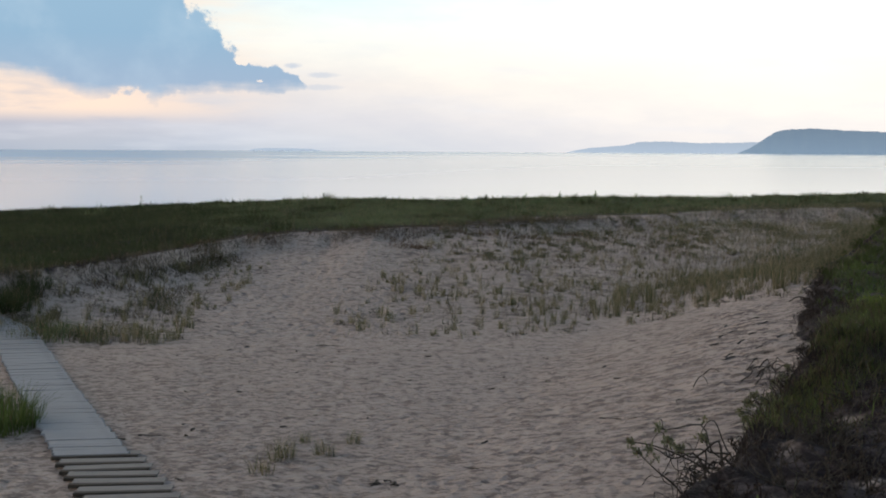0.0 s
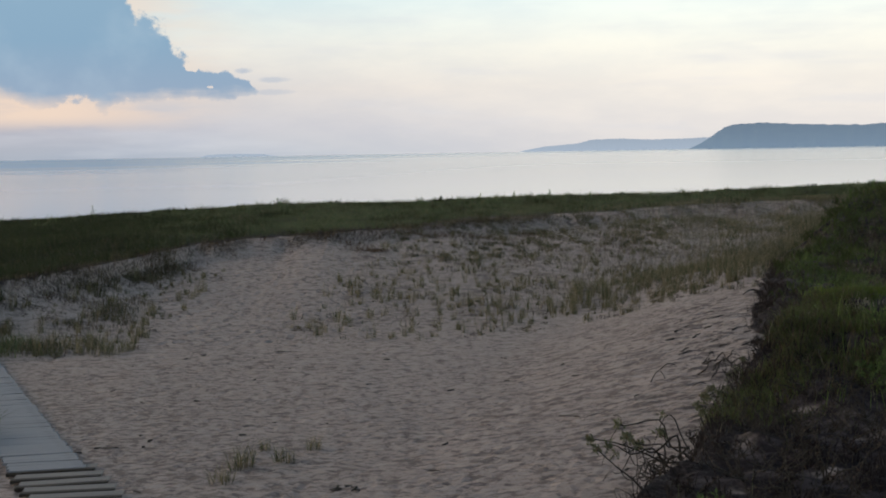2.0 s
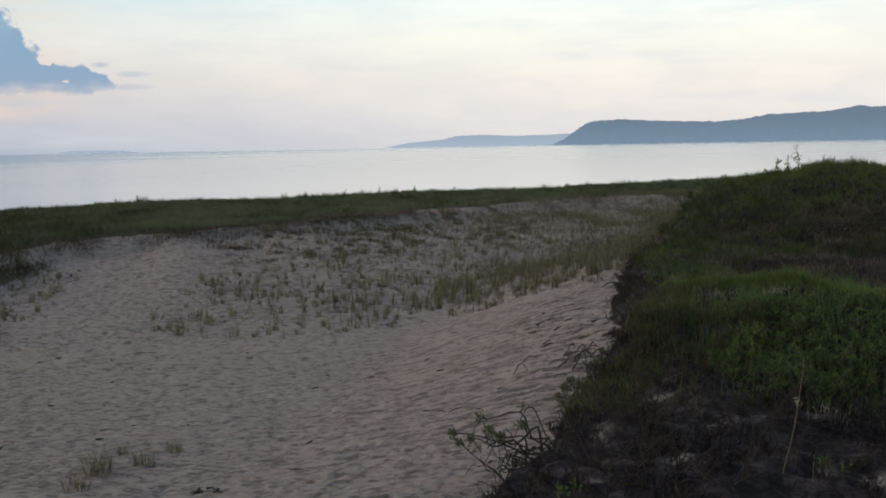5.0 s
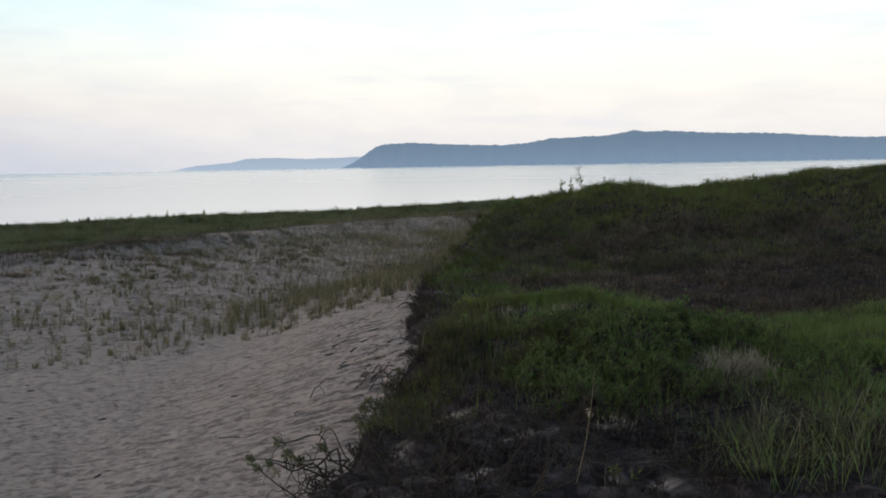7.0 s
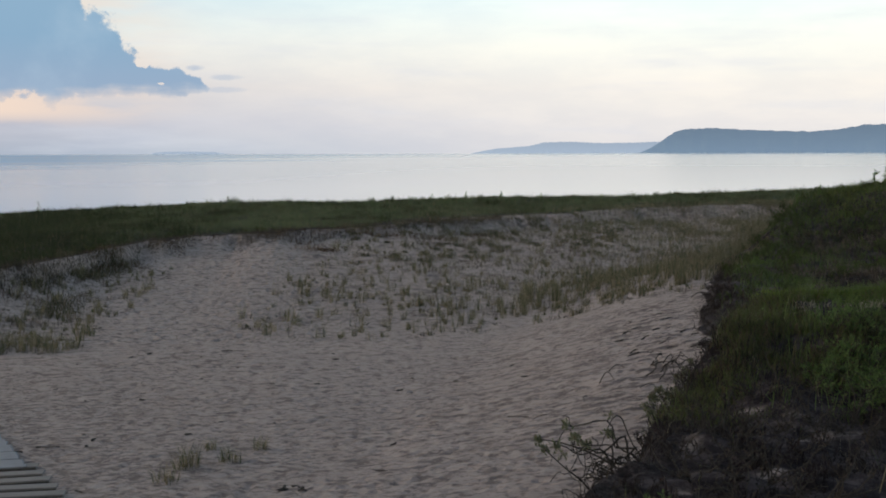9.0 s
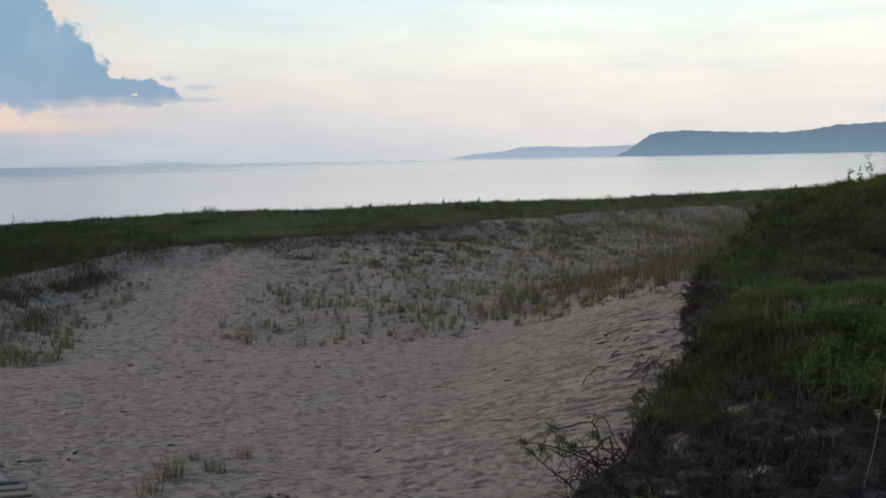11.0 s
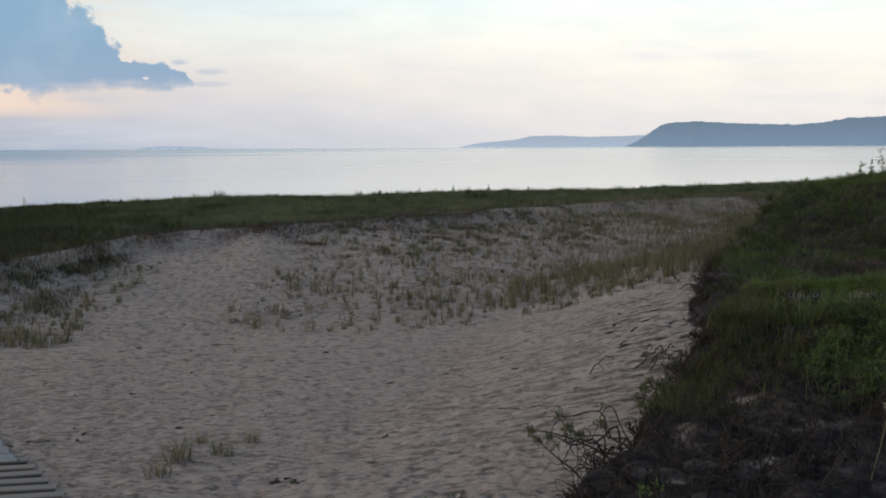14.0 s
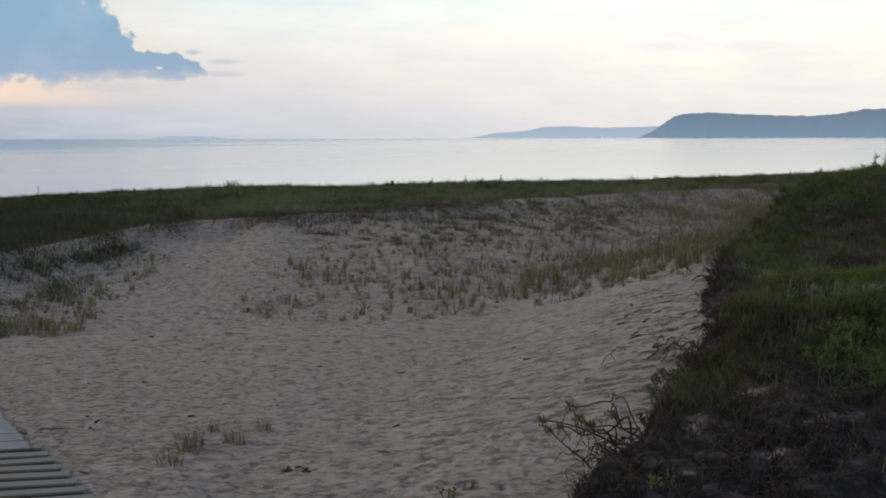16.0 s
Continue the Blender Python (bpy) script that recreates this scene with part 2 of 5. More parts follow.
def wood_material(name, a, c, rough=0.85):
    m, n, b, _ = material(name)
    p = n.add("ShaderNodeTexCoord").outputs["Object"]
    rnd = n.add("ShaderNodeObjectInfo").outputs["Random"]
    grain = n.noise(n.scaled(p, (1.2, 16.0, 16.0)), 3.0, 6, 0.65)
    wear = n.noise(p, 3.5, 4)
    col = n.mix(grain, a, c)
    col = n.mix(n.math("MULTIPLY", n.ramp_of(wear, 0.5, 0.8), 0.4), col, tuple(0.6 * k for k in a))
    col = n.mix(n.math("MULTIPLY", rnd, 0.45), col, tuple(0.72 * k for k in c))
    n.link(col, b.inputs["Base Color"])
    b.inputs["Roughness"].default_value = rough
    bump(n, b, grain, 0.5, 0.01)
    return m


def water_material():
    m, n, b, _ = material("lake_water")
    p = n.add("ShaderNodeTexCoord").outputs["Object"]
    b.inputs["IOR"].default_value = 1.45
    b.distribution = "MULTI_GGX"
    b.inputs["Specular IOR Level"].default_value = 1.0
    sep = n.add("ShaderNodeSeparateXYZ")
    n.link(p, sep.inputs[0])
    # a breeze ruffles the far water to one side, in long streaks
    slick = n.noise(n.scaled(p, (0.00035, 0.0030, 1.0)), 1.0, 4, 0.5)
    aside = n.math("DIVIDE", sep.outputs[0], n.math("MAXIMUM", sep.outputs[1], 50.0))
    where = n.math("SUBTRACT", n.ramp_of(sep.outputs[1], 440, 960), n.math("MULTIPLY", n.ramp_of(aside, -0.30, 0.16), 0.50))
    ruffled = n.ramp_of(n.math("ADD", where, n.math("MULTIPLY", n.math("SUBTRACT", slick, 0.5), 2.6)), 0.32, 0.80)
    # pale sky reflection painted as base colour, brighter to one side
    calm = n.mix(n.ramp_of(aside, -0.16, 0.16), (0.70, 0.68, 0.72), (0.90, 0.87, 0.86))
    # the ruffled streaks' bluer reflection is painted in as well
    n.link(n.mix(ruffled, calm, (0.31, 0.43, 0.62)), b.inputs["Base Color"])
    n.link(n.math("ADD", 0.13, n.math("MULTIPLY", ruffled, 0.12)), b.inputs["Roughness"])
    waves = n.noise(n.scaled(p, (0.10, 0.30, 1.0)), 1.0, 4)
    bump(n, b, n.math("MULTIPLY", waves, n.math("SUBTRACT", 1.0, n.ramp_of(sep.outputs[1], 150, 500))), 0.025, 0.5)
    return m


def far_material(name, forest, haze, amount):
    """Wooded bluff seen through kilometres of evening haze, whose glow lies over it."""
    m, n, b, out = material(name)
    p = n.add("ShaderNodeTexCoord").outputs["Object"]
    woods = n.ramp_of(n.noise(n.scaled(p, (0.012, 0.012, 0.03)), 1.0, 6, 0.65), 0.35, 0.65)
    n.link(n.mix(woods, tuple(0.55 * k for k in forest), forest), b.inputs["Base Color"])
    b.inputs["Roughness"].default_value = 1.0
    # the haze is put on as emission, paler towards the water
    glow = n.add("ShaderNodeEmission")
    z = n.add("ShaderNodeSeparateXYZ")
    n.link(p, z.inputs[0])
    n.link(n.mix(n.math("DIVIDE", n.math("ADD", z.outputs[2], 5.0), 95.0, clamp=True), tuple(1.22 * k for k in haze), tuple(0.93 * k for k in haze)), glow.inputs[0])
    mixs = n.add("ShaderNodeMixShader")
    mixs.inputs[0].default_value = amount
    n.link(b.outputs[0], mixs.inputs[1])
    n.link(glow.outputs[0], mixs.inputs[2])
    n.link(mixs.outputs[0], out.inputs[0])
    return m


SAND = sand_material()
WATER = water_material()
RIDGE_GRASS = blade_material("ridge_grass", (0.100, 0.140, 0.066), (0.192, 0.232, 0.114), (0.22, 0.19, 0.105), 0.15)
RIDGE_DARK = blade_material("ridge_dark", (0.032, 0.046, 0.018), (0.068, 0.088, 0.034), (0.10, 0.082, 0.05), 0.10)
TUFT_GRASS = blade_material("marram", (0.092, 0.104, 0.052), (0.176, 0.178, 0.096), (0.31, 0.255, 0.170), 0.40)
MOUND_GRASS = blade_material("mound_grass", (0.134, 0.200, 0.056), (0.268, 0.344, 0.110), (0.21, 0.18, 0.09), 0.06)
TURF = blade_material("turf", (0.150, 0.215, 0.026), (0.260, 0.340, 0.052), (0.20, 0.17, 0.085), 0.05)
BACK_GRASS = blade_material("back_grass", (0.076, 0.120, 0.034), (0.164, 0.214, 0.063), (0.14, 0.12, 0.07), 0.08)
BROWN_GRASS = blade_material("withered_grass", (0.080, 0.067, 0.045), (0.150, 0.122, 0.080), (0.19, 0.145, 0.10), 0.18)
LEAF = blade_material("shrub_leaf", (0.096, 0.152, 0.046), (0.190, 0.264, 0.086), (0.16, 0.12, 0.06), 0.05)
OLIVE_LEAF = blade_material("olive_leaf", (0.150, 0.158, 0.090), (0.262, 0.262, 0.160), (0.19, 0.15, 0.09), 0.08)
PLANK = wood_material("weathered_plank", (0.235, 0.242, 0.262), (0.345, 0.352, 0.376))
WORN = wood_material("sand_worn_board", (0.185, 0.172, 0.166), (0.275, 0.255, 0.245))
BARK = wood_material("dark_twig", (0.030, 0.024, 0.019), (0.070, 0.056, 0.044))
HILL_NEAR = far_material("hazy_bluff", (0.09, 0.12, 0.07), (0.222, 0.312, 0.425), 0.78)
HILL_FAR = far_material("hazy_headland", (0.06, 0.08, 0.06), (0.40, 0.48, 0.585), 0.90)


# ---------------------------------------------------------------- mesh helpers
def mesh_np(name, verts, faces, mat, smooth=False, parent=None):
    """A mesh object from arrays of vertices and of triangles or quads."""
    verts, faces = np.asarray(verts, np.float32), np.asarray(faces, np.int32)
    me = bpy.data.meshes.new(name)
    k = faces.shape[1]
    me.vertices.add(len(verts))
    me.vertices.foreach_set("co", verts.ravel())
    me.loops.add(faces.size)
    me.loops.foreach_set("vertex_index", faces.ravel())
    me.polygons.add(len(faces))
    me.polygons.foreach_set("loop_start", np.arange(0, faces.size, k, dtype=np.int32))
    me.polygons.foreach_set("loop_total", np.full(len(faces), k, np.int32))
    if smooth:
        me.polygons.foreach_set("use_smooth", np.ones(len(faces), bool))
    me.update(calc_edges=True)
    me.materials.append(mat)
    ob = new(name, me)
    ob.parent = parent
    return ob


def join(parts):
    vs, fs, k = [], [], 0
    for v, f in parts:
        vs.append(v)
        fs.append(f + k)
        k += len(v)
    return np.concatenate(vs), np.concatenate(fs)


def blades(base, height, width, lean, rng):
    """Tapered, bending grass blades: five vertices and three triangles each."""
    n = len(base)
    turn = rng.uniform(0, 2 * np.pi, n)
    side = np.stack([np.cos(turn), np.sin(turn), np.zeros(n)], 1) * (width / 2)[:, None]
    out = lean
    up = np.array([0, 0, 1.0])
    mid = base + up * (height * 0.55)[:, None] + out * (height * 0.28)[:, None]
    flop = np.clip(1 - 0.5 * (out ** 2).sum(1), 0.35, 1)
    tip = base + up * (height * flop)[:, None] + out * (height * 0.95)[:, None]
    v = np.stack([base - side, base + side, mid - 0.75 * side, mid + 0.75 * side, tip], 1).reshape(-1, 3)
    i = (np.arange(n) * 5)[:, None]
    f = np.concatenate([i + [0, 1, 3], i + [0, 3, 2], i + [2, 3, 4]], 1).reshape(-1, 3)
    return v, f


def tube(points, r0, r1, sides=5):
    p = np.asarray(points, float)
    d = np.gradient(p, axis=0)
    d /= np.linalg.norm(d, axis=1)[:, None] + 1e-9
    a = np.cross(d, [0.31, 0.22, 0.92])
    a /= np.linalg.norm(a, axis=1)[:, None] + 1e-9
    b = np.cross(d, a)
    r = np.linspace(r0, r1, len(p))
    t = np.linspace(0, 2 * np.pi, sides, endpoint=False)
    v = (p[:, None] + r[:, None, None] * (np.cos(t)[None, :, None] * a[:, None] + np.sin(t)[None, :, None] * b[:, None])).reshape(-1, 3)
    f = []
    for i in range(len(p) - 1):
        for j in range(sides):
            k = (j + 1) % sides
            q = (i * sides + j, i * sides + k, (i + 1) * sides + k, (i + 1) * sides + j)
            f += [(q[0], q[1], q[2]), (q[0], q[2], q[3])]
    return v, np.array(f)


def leaves(base, length, width, way, rng):
    """Small pointed leaves, folded along the rib: four triangles each."""
    n = len(base)
    way = way / (np.linalg.norm(way, axis=1)[:, None] + 1e-9)
    side = np.cross(way, rng.normal(size=(n, 3)))
    side /= np.linalg.norm(side, axis=1)[:, None] + 1e-9
    nor = np.cross(way, side)
    l, w = length[:, None], width[:, None]
    mid = base + way * l * 0.45 - nor * l * 0.06
    v = np.stack([base, mid - side * w / 2 + nor * w * 0.2, mid + side * w / 2 + nor * w * 0.2, base + way * l, mid], 1).reshape(-1, 3)
    i = (np.arange(n) * 5)[:, None]
    f = np.concatenate([i + [0, 4, 1], i + [0, 2, 4], i + [1, 4, 3], i + [4, 2, 3]], 1).reshape(-1, 3)
    return v, f


_lattice = np.random.RandomState(5).rand(256, 256)


def vnoise(x, y, scale):
    """Smooth value noise, -0.5 to 0.5."""
    x, y = np.asarray(x) / scale, np.asarray(y) / scale
    i, j = np.floor(x).astype(int), np.floor(y).astype(int)
    u, v = x - i, y - j
    u, v = u * u * (3 - 2 * u), v * v * (3 - 2 * v)
    i0, i1, j0, j1 = i % 256, (i + 1) % 256, j % 256, (j + 1) % 256
    return (_lattice[i0, j0] * (1 - u) + _lattice[i1, j0] * u) * (1 - v) + (_lattice[i0, j1] * (1 - u) + _lattice[i1, j1] * u) * v - 0.5


def step(x, a, b):
    t = np.clip((x - a) / (b - a), 0, 1)
    return t * t * (3 - 2 * t)


# ---------------------------------------------------------------- lie of the land
WATER_Z = -2.5


def rim_y(x):
    """Where the bowl's far rim runs."""
    w = 0.9 * vnoise(x, 0 * x + 3.3, 2.3) + 1.0 * vnoise(x, 0 * x + 9.1, 0.8) + 0.5 * vnoise(x, 0 * x + 15.1, 0.33)
    return np.interp(x, [-40, -16, -10.8, -9.0, -7.2, -3.0, 2.9, 8.9, 14, 40], [21, 27, 30.0, 34.0, 41.0, 43.4, 50, 56, 59, 62]) + w


def foot_y(x):
    return np.interp(x, [-40, -12, -7.8, -3, 1, 5, 10, 40], [10, 23.0, 25.3, 27.5, 28.5, 30, 33, 40])


def mound_x(y):
    """The mound's undercut edge on the side of the bowl."""
    w = 0.5 * vnoise(y, 0 * y + 1.7, 1.6) + 0.25 * vnoise(y, 0 * y + 5.0, 0.5)
    return np.interp(y, [-20, 0, 6, 8, 9.9, 12.3, 15.7, 17.5, 24, 31, 36, 39, 46, 60, 90], [-30, -4, 0.75, 1.35, 1.98, 3.05, 4.98, 6.00, 7.88, 10.35, 12.15, 13.8, 18.5, 27, 46]) + w


def bump_at(x, y, cx, cy, rx, ry, turn=0.0):
    c, s = math.cos(radians(turn)), math.sin(radians(turn))
    dx, dy = x - cx, y - cy
    return np.exp(-(((c * dx + s * dy) / rx) ** 2 + ((-s * dx + c * dy) / ry) ** 2))


def on_mound(x, y):
    wide = 1.7 * step(y, 27, 35)
    near = 0.25 * (1 - step(y, 13, 17))
    return step(x - mound_x(y), -0.25 + 0.3 * near, 0.55 - near + wide)


def height(x, y):
    x, y = np.asarray(x, float), np.asarray(y, float)
    d = np.hypot(x, y)
    rim, foot = rim_y(x), foot_y(x)
    plateau = np.interp(x, [-30, -18, -8, 8, 15, 20, 25, 30, 40], [0.35, 0.95, 1.35, 1.50, 1.58, 1.72, 1.90, 2.10, 2.5]) + 0.25 * vnoise(x, y, 9.0) + 0.10 * vnoise(x, y, 2.5)
    u = np.clip((y - foot) / (rim - foot), 0, 1)
    lip = 0.28 - 0.16 * step(x, -4.5, -3.0) * (1 - step(x, 2.0, 4.0))
    rise = (1 - lip) * u ** 1.25 + lip * step(u, 0.90, 1.0)
    z = plateau * rise
    # sand climbing towards the mound
    edge = mound_x(y)
    z = z + (1 - step(y, 33, 42)) * 0.95 * step(x, edge - 6.0, edge + 0.4) * step(y, 9, 22)
    z = z + 0.10 * vnoise(x, y, 5.0) + 0.045 * vnoise(x, y, 1.3)
    # the mound, its near hump, the hollow behind and the back crest
    top = 1.42 + 1.0 * bump_at(x, y, 7.3, 15.5, 2.9, 2.3, -14) + 0.25 * bump_at(x, y, 4.8, 13.6, 1.5, 2.0) + 0.15 * bump_at(x, y, 6.4, 18.2, 1.4, 2.4)
    top = top + 1.0 * bump_at(x, y, 17.5, 37.5, 5.0, 5.5) + 2.66 * bump_at(x, y, 30, 34, 12.0, 6.0, -12)
    top = top - 0.10 * np.abs(vnoise(x, y, 0.42)) * (1 - step(y + 0.25 * x, 12.4, 14.0))
    top = top + 0.28 * vnoise(x, y, 2.2) + 0.20 * vnoise(x, y, 0.7) + 0.10 * vnoise(x, y, 0.26) + 0.05 * vnoise(x, y, 0.13)
    m = on_mound(x, y) * (1 - step(y, 46, 60))
    z = z * (1 - m) + np.maximum(top, z) * m
    # the height on which the viewer stands
    stand = 2.9 * (1 - step(d, 3.0, 12.5))
    path = np.clip(0.030 * (16.6 - d), 0, 1.0) * (1 - step(x, -3.0, -0.8))
    z = np.maximum(z, np.maximum(stand, path + z * (d > 10)))
    # down to the beach and under the lake
    away = np.hypot(x * 0.8, y)
    z = z - 0.27 * step(away, 44, 74) * (1 - m)
    z = z - (z - WATER_Z + 4) * step(away, 76, 118)
    return z


SAND_PATCHES = ((8.75, 12.9, 0.42, 0.24, 0), (6.3, 15.2, 0.16, 0.12, 0), (7.15, 15.1, 0.30, 0.10, 0), (3.52, 11.00, 0.32, 0.36, 20), (3.30, 10.45, 0.12, 0.10, 0),
                (4.45, 12.40, 0.24, 0.15, 0), (4.75, 11.85, 0.48, 0.26, 0), (5.35, 11.50, 0.55, 0.18, 0), (4.70, 11.30, 0.16, 0.10, 0), (5.20, 9.70, 0.12, 0.12, 0),
                (5.50, 9.40, 0.16, 0.12, 0), (4.05, 10.20, 0.30, 0.10, 15), (3.00, 9.90, 0.20, 0.10, 0), (6.10, 11.35, 0.30, 0.08, 0))


def scoops(x, y):
    """Small scoops of bare sand on the hump."""
    return sum(bump_at(x, y, *p) for p in SAND_PATCHES)


def cover_of(x, y):
    """How much plant litter lies on the sand."""
    soft_edge = 5.0 * step(x, 0, 6)
    back = step(y - rim_y(x) + soft_edge * (vnoise(x, y, 2.0) + 0.45), -0.5, 0.6 + soft_edge)
    bank = 0.30 * step(x, -14, -12) * (1 - step(x, -8.6, -6.8)) * step(y, 25.5, 27.5)
    bank_r = np.maximum((0.26 + 0.16 * step(x, 6, 12)) * step(x, -2, 4) * step(y - foot_y(x), 1.0, 14), 0.37 * step(x, -4, -1) * step(y - foot_y(x), -0.5, 2))
    bare = scoops(x, y)
    return np.clip(np.maximum(np.maximum(back, (0.86 + 0.14 * step(y, 12.0, 15)) * step(x - mound_x(y), -0.40, -0.05) * step(y, 6.5, 8.0)), np.maximum(bank, bank_r)) - 0.34 * np.clip(1.5 * bare * (0.7 + 1.2 * vnoise(x, y, 0.30)), 0, 1), 0, 1)


def axis(*stops):
    """Grid lines with the given spacing between the given places."""
    out = [stops[0][0]]
    for (a, sp), (b, _) in zip(stops[:-1], stops[1:]):
        n = max(1, int(round((b - a) / sp)))
        out += list(np.linspace(a, b, n + 1)[1:])
    return np.array(out)


def build_ground():
    gx = axis((-4600, 900), (-1000, 150), (-100, 10), (-40, 1.0), (-14, 0.25), (-9, 0.060), (12, 0.2), (16, 0.35), (44, 4), (100, 150), (1000, 900), (4600, 1))
    gy = axis((-1000, 200), (-100, 10), (-20, 1.0), (6, 0.2), (9, 0.1), (13.5, 0.050), (28, 0.080), (44, 0.4), (80, 2), (124, 60), (1000, 900), (4700, 1))
    X, Y = np.meshgrid(gx, gy)
    Z = height(X, Y)
    # footprints: shallow dents with a pushed-up rim
    rng = np.random.RandomState(11)
    n = 9000
    px, py = rng.uniform(-9, 8.5, n), 13.5 + 21.0 * rng.rand(n) ** 1.25
    keep = (px < mound_x(py) - 0.7) & (rng.rand(n) < 0.35 + 0.65 * (px < 2.5))
    up_x, up_y = rng.uniform(-7.0, -0.6, 1500), rng.uniform(27, 43, 1500)
    prints = [(a, b, 1.05) for a, b in zip(px[keep], py[keep])] + [(a, b, 1.7) for a, b in zip(up_x, up_y)]
    for cx, cy, wide in prints:
        i0, i1 = np.searchsorted(gx, (cx - 0.34, cx + 0.34))
        j0, j1 = np.searchsorted(gy, (cy - 0.34, cy + 0.34))
        if i1 - i0 < 2 or j1 - j0 < 2:
            continue
        a = rng.normal(0.45, 0.7)
        dx, dy = X[j0:j1, i0:i1] - cx, Y[j0:j1, i0:i1] - cy
        ca, sa = math.cos(a), math.sin(a)
        r2 = ((ca * dx + sa * dy) / (0.050 * wide)) ** 2 + ((-sa * dx + ca * dy) / (0.066 * wide)) ** 2
        Z[j0:j1, i0:i1] += (1 - 0.6 * float(step(cy, 22, 33)) * (wide < 1.5)) * wide * rng.uniform(0.5, 1.2) * (-0.024 * np.exp(-r2) + 0.006 * np.exp(-(np.sqrt(r2) - 1.7) ** 2 * 3))
    trod = step(Y, 12.5, 14) * (1 - step(Y, 27, 33)) * (1 - on_mound(X, Y)) * (np.abs(X) < 12)
    Z = Z + trod * (0.015 * vnoise(X * 0.5, Y, 0.22) + 0.022 * vnoise(X + 31, Y * 1.3, 0.11))
    # slide marks on the flank under the mound
    fl = (0.45 * step(X, mound_x(Y) - 7.0, mound_x(Y) - 4.0) + 0.55 * step(X, mound_x(Y) - 3.6, mound_x(Y) - 0.8)) * (1 - on_mound(X, Y)) * step(Y, 14.5, 17) * (1 - step(Y, 27, 30))
    Z = Z + fl * (0.070 * (np.abs(vnoise(X * 0.9 + Y * 0.55, Y * 0.9 - X * 0.5, 0.42)) - 0.2) + 0.070 * np.abs(vnoise(1.6 * (X * 0.8 + Y * 0.6), 0.45 * (Y * 0.8 - X * 0.6), 0.13)))
    h, w = X.shape
    idx = np.arange(h * w).reshape(h, w)
    q = np.stack([idx[:-1, :-1], idx[:-1, 1:], idx[1:, 1:], idx[1:, :-1]], -1).reshape(-1, 4)
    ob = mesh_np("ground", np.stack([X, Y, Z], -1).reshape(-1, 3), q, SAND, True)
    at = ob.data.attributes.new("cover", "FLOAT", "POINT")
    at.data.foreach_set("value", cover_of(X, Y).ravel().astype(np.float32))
    # where the footprint shade in the sand colour is strongest
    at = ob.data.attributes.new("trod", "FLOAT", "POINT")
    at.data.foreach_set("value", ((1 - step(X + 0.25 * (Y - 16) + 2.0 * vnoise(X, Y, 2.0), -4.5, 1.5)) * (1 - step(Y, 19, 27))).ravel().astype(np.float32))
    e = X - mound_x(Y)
    # band below the undercut edge whose shade goes into the soil colour
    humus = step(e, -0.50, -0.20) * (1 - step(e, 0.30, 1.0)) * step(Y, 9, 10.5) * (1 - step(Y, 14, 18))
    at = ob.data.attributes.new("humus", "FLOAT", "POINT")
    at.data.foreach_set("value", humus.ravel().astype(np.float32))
    # the slide mask also carries the streaks' painted shade
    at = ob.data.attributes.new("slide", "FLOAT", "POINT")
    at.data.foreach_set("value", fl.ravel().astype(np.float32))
    return tagged(ob, "pale pinkish dune sand with footprints and plant litter", "ground", kind="structure")


build_ground()
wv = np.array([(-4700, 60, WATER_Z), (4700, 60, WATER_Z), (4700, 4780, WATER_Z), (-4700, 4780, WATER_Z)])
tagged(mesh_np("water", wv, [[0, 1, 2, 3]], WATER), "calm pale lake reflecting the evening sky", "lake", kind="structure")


# ---------------------------------------------------------------- far shores
def shore(name, dist, outline, depth, mat, label, rough):
    """A wooded bluff: a ridge whose outline (degrees aside, metres high) slopes back from the water."""
    az = np.linspace(outline[0][0], outline[-1][0], 420)
    top = np.interp(az, [o[0] for o in outline], [o[1] for o in outline])
    top = top + rough * (vnoise(az, 0 * az + 2, 0.10) + 0.6 * vnoise(az, 0 * az + 7, 0.035)) * np.clip(top / 40, 0.1, 1)
    rows = []
    for k, (back, frac) in enumerate(((0, 0.0), (0.10, 0.35), (0.35, 0.75), (0.8, 1.0), (1.1, 0.9), (1.4, 0.0))):
        r = dist + depth * back + 60 * vnoise(az * 3, 0 * az + k, 1.0)
        rows.append(np.stack([r * np.sin(np.radians(az)), r * np.cos(np.radians(az)), WATER_Z - 1 + (top + 1) * frac * r / dist], 1))
    n = len(az)
    idx = np.arange(n * len(rows)).reshape(len(rows), n)
    q = np.stack([idx[:-1, :-1], idx[:-1, 1:], idx[1:, 1:], idx[1:, :-1]], -1).reshape(-1, 4)
    return tagged(mesh_np(name, np.concatenate(rows), q, mat, True), label, "hills", kind="structure")


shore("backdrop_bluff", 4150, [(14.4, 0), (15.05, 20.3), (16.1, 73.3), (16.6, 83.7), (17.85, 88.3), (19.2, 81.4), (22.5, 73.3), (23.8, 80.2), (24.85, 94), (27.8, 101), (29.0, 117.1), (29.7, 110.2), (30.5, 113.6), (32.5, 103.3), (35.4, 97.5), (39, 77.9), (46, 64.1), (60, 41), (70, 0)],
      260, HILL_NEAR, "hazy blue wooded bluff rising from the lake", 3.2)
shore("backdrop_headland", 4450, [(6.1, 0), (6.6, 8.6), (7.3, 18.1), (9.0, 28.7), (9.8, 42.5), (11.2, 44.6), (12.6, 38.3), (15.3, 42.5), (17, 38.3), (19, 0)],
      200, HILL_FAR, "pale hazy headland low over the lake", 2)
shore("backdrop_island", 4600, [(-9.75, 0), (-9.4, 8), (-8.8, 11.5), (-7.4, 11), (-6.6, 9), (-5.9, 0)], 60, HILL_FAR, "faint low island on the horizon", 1)


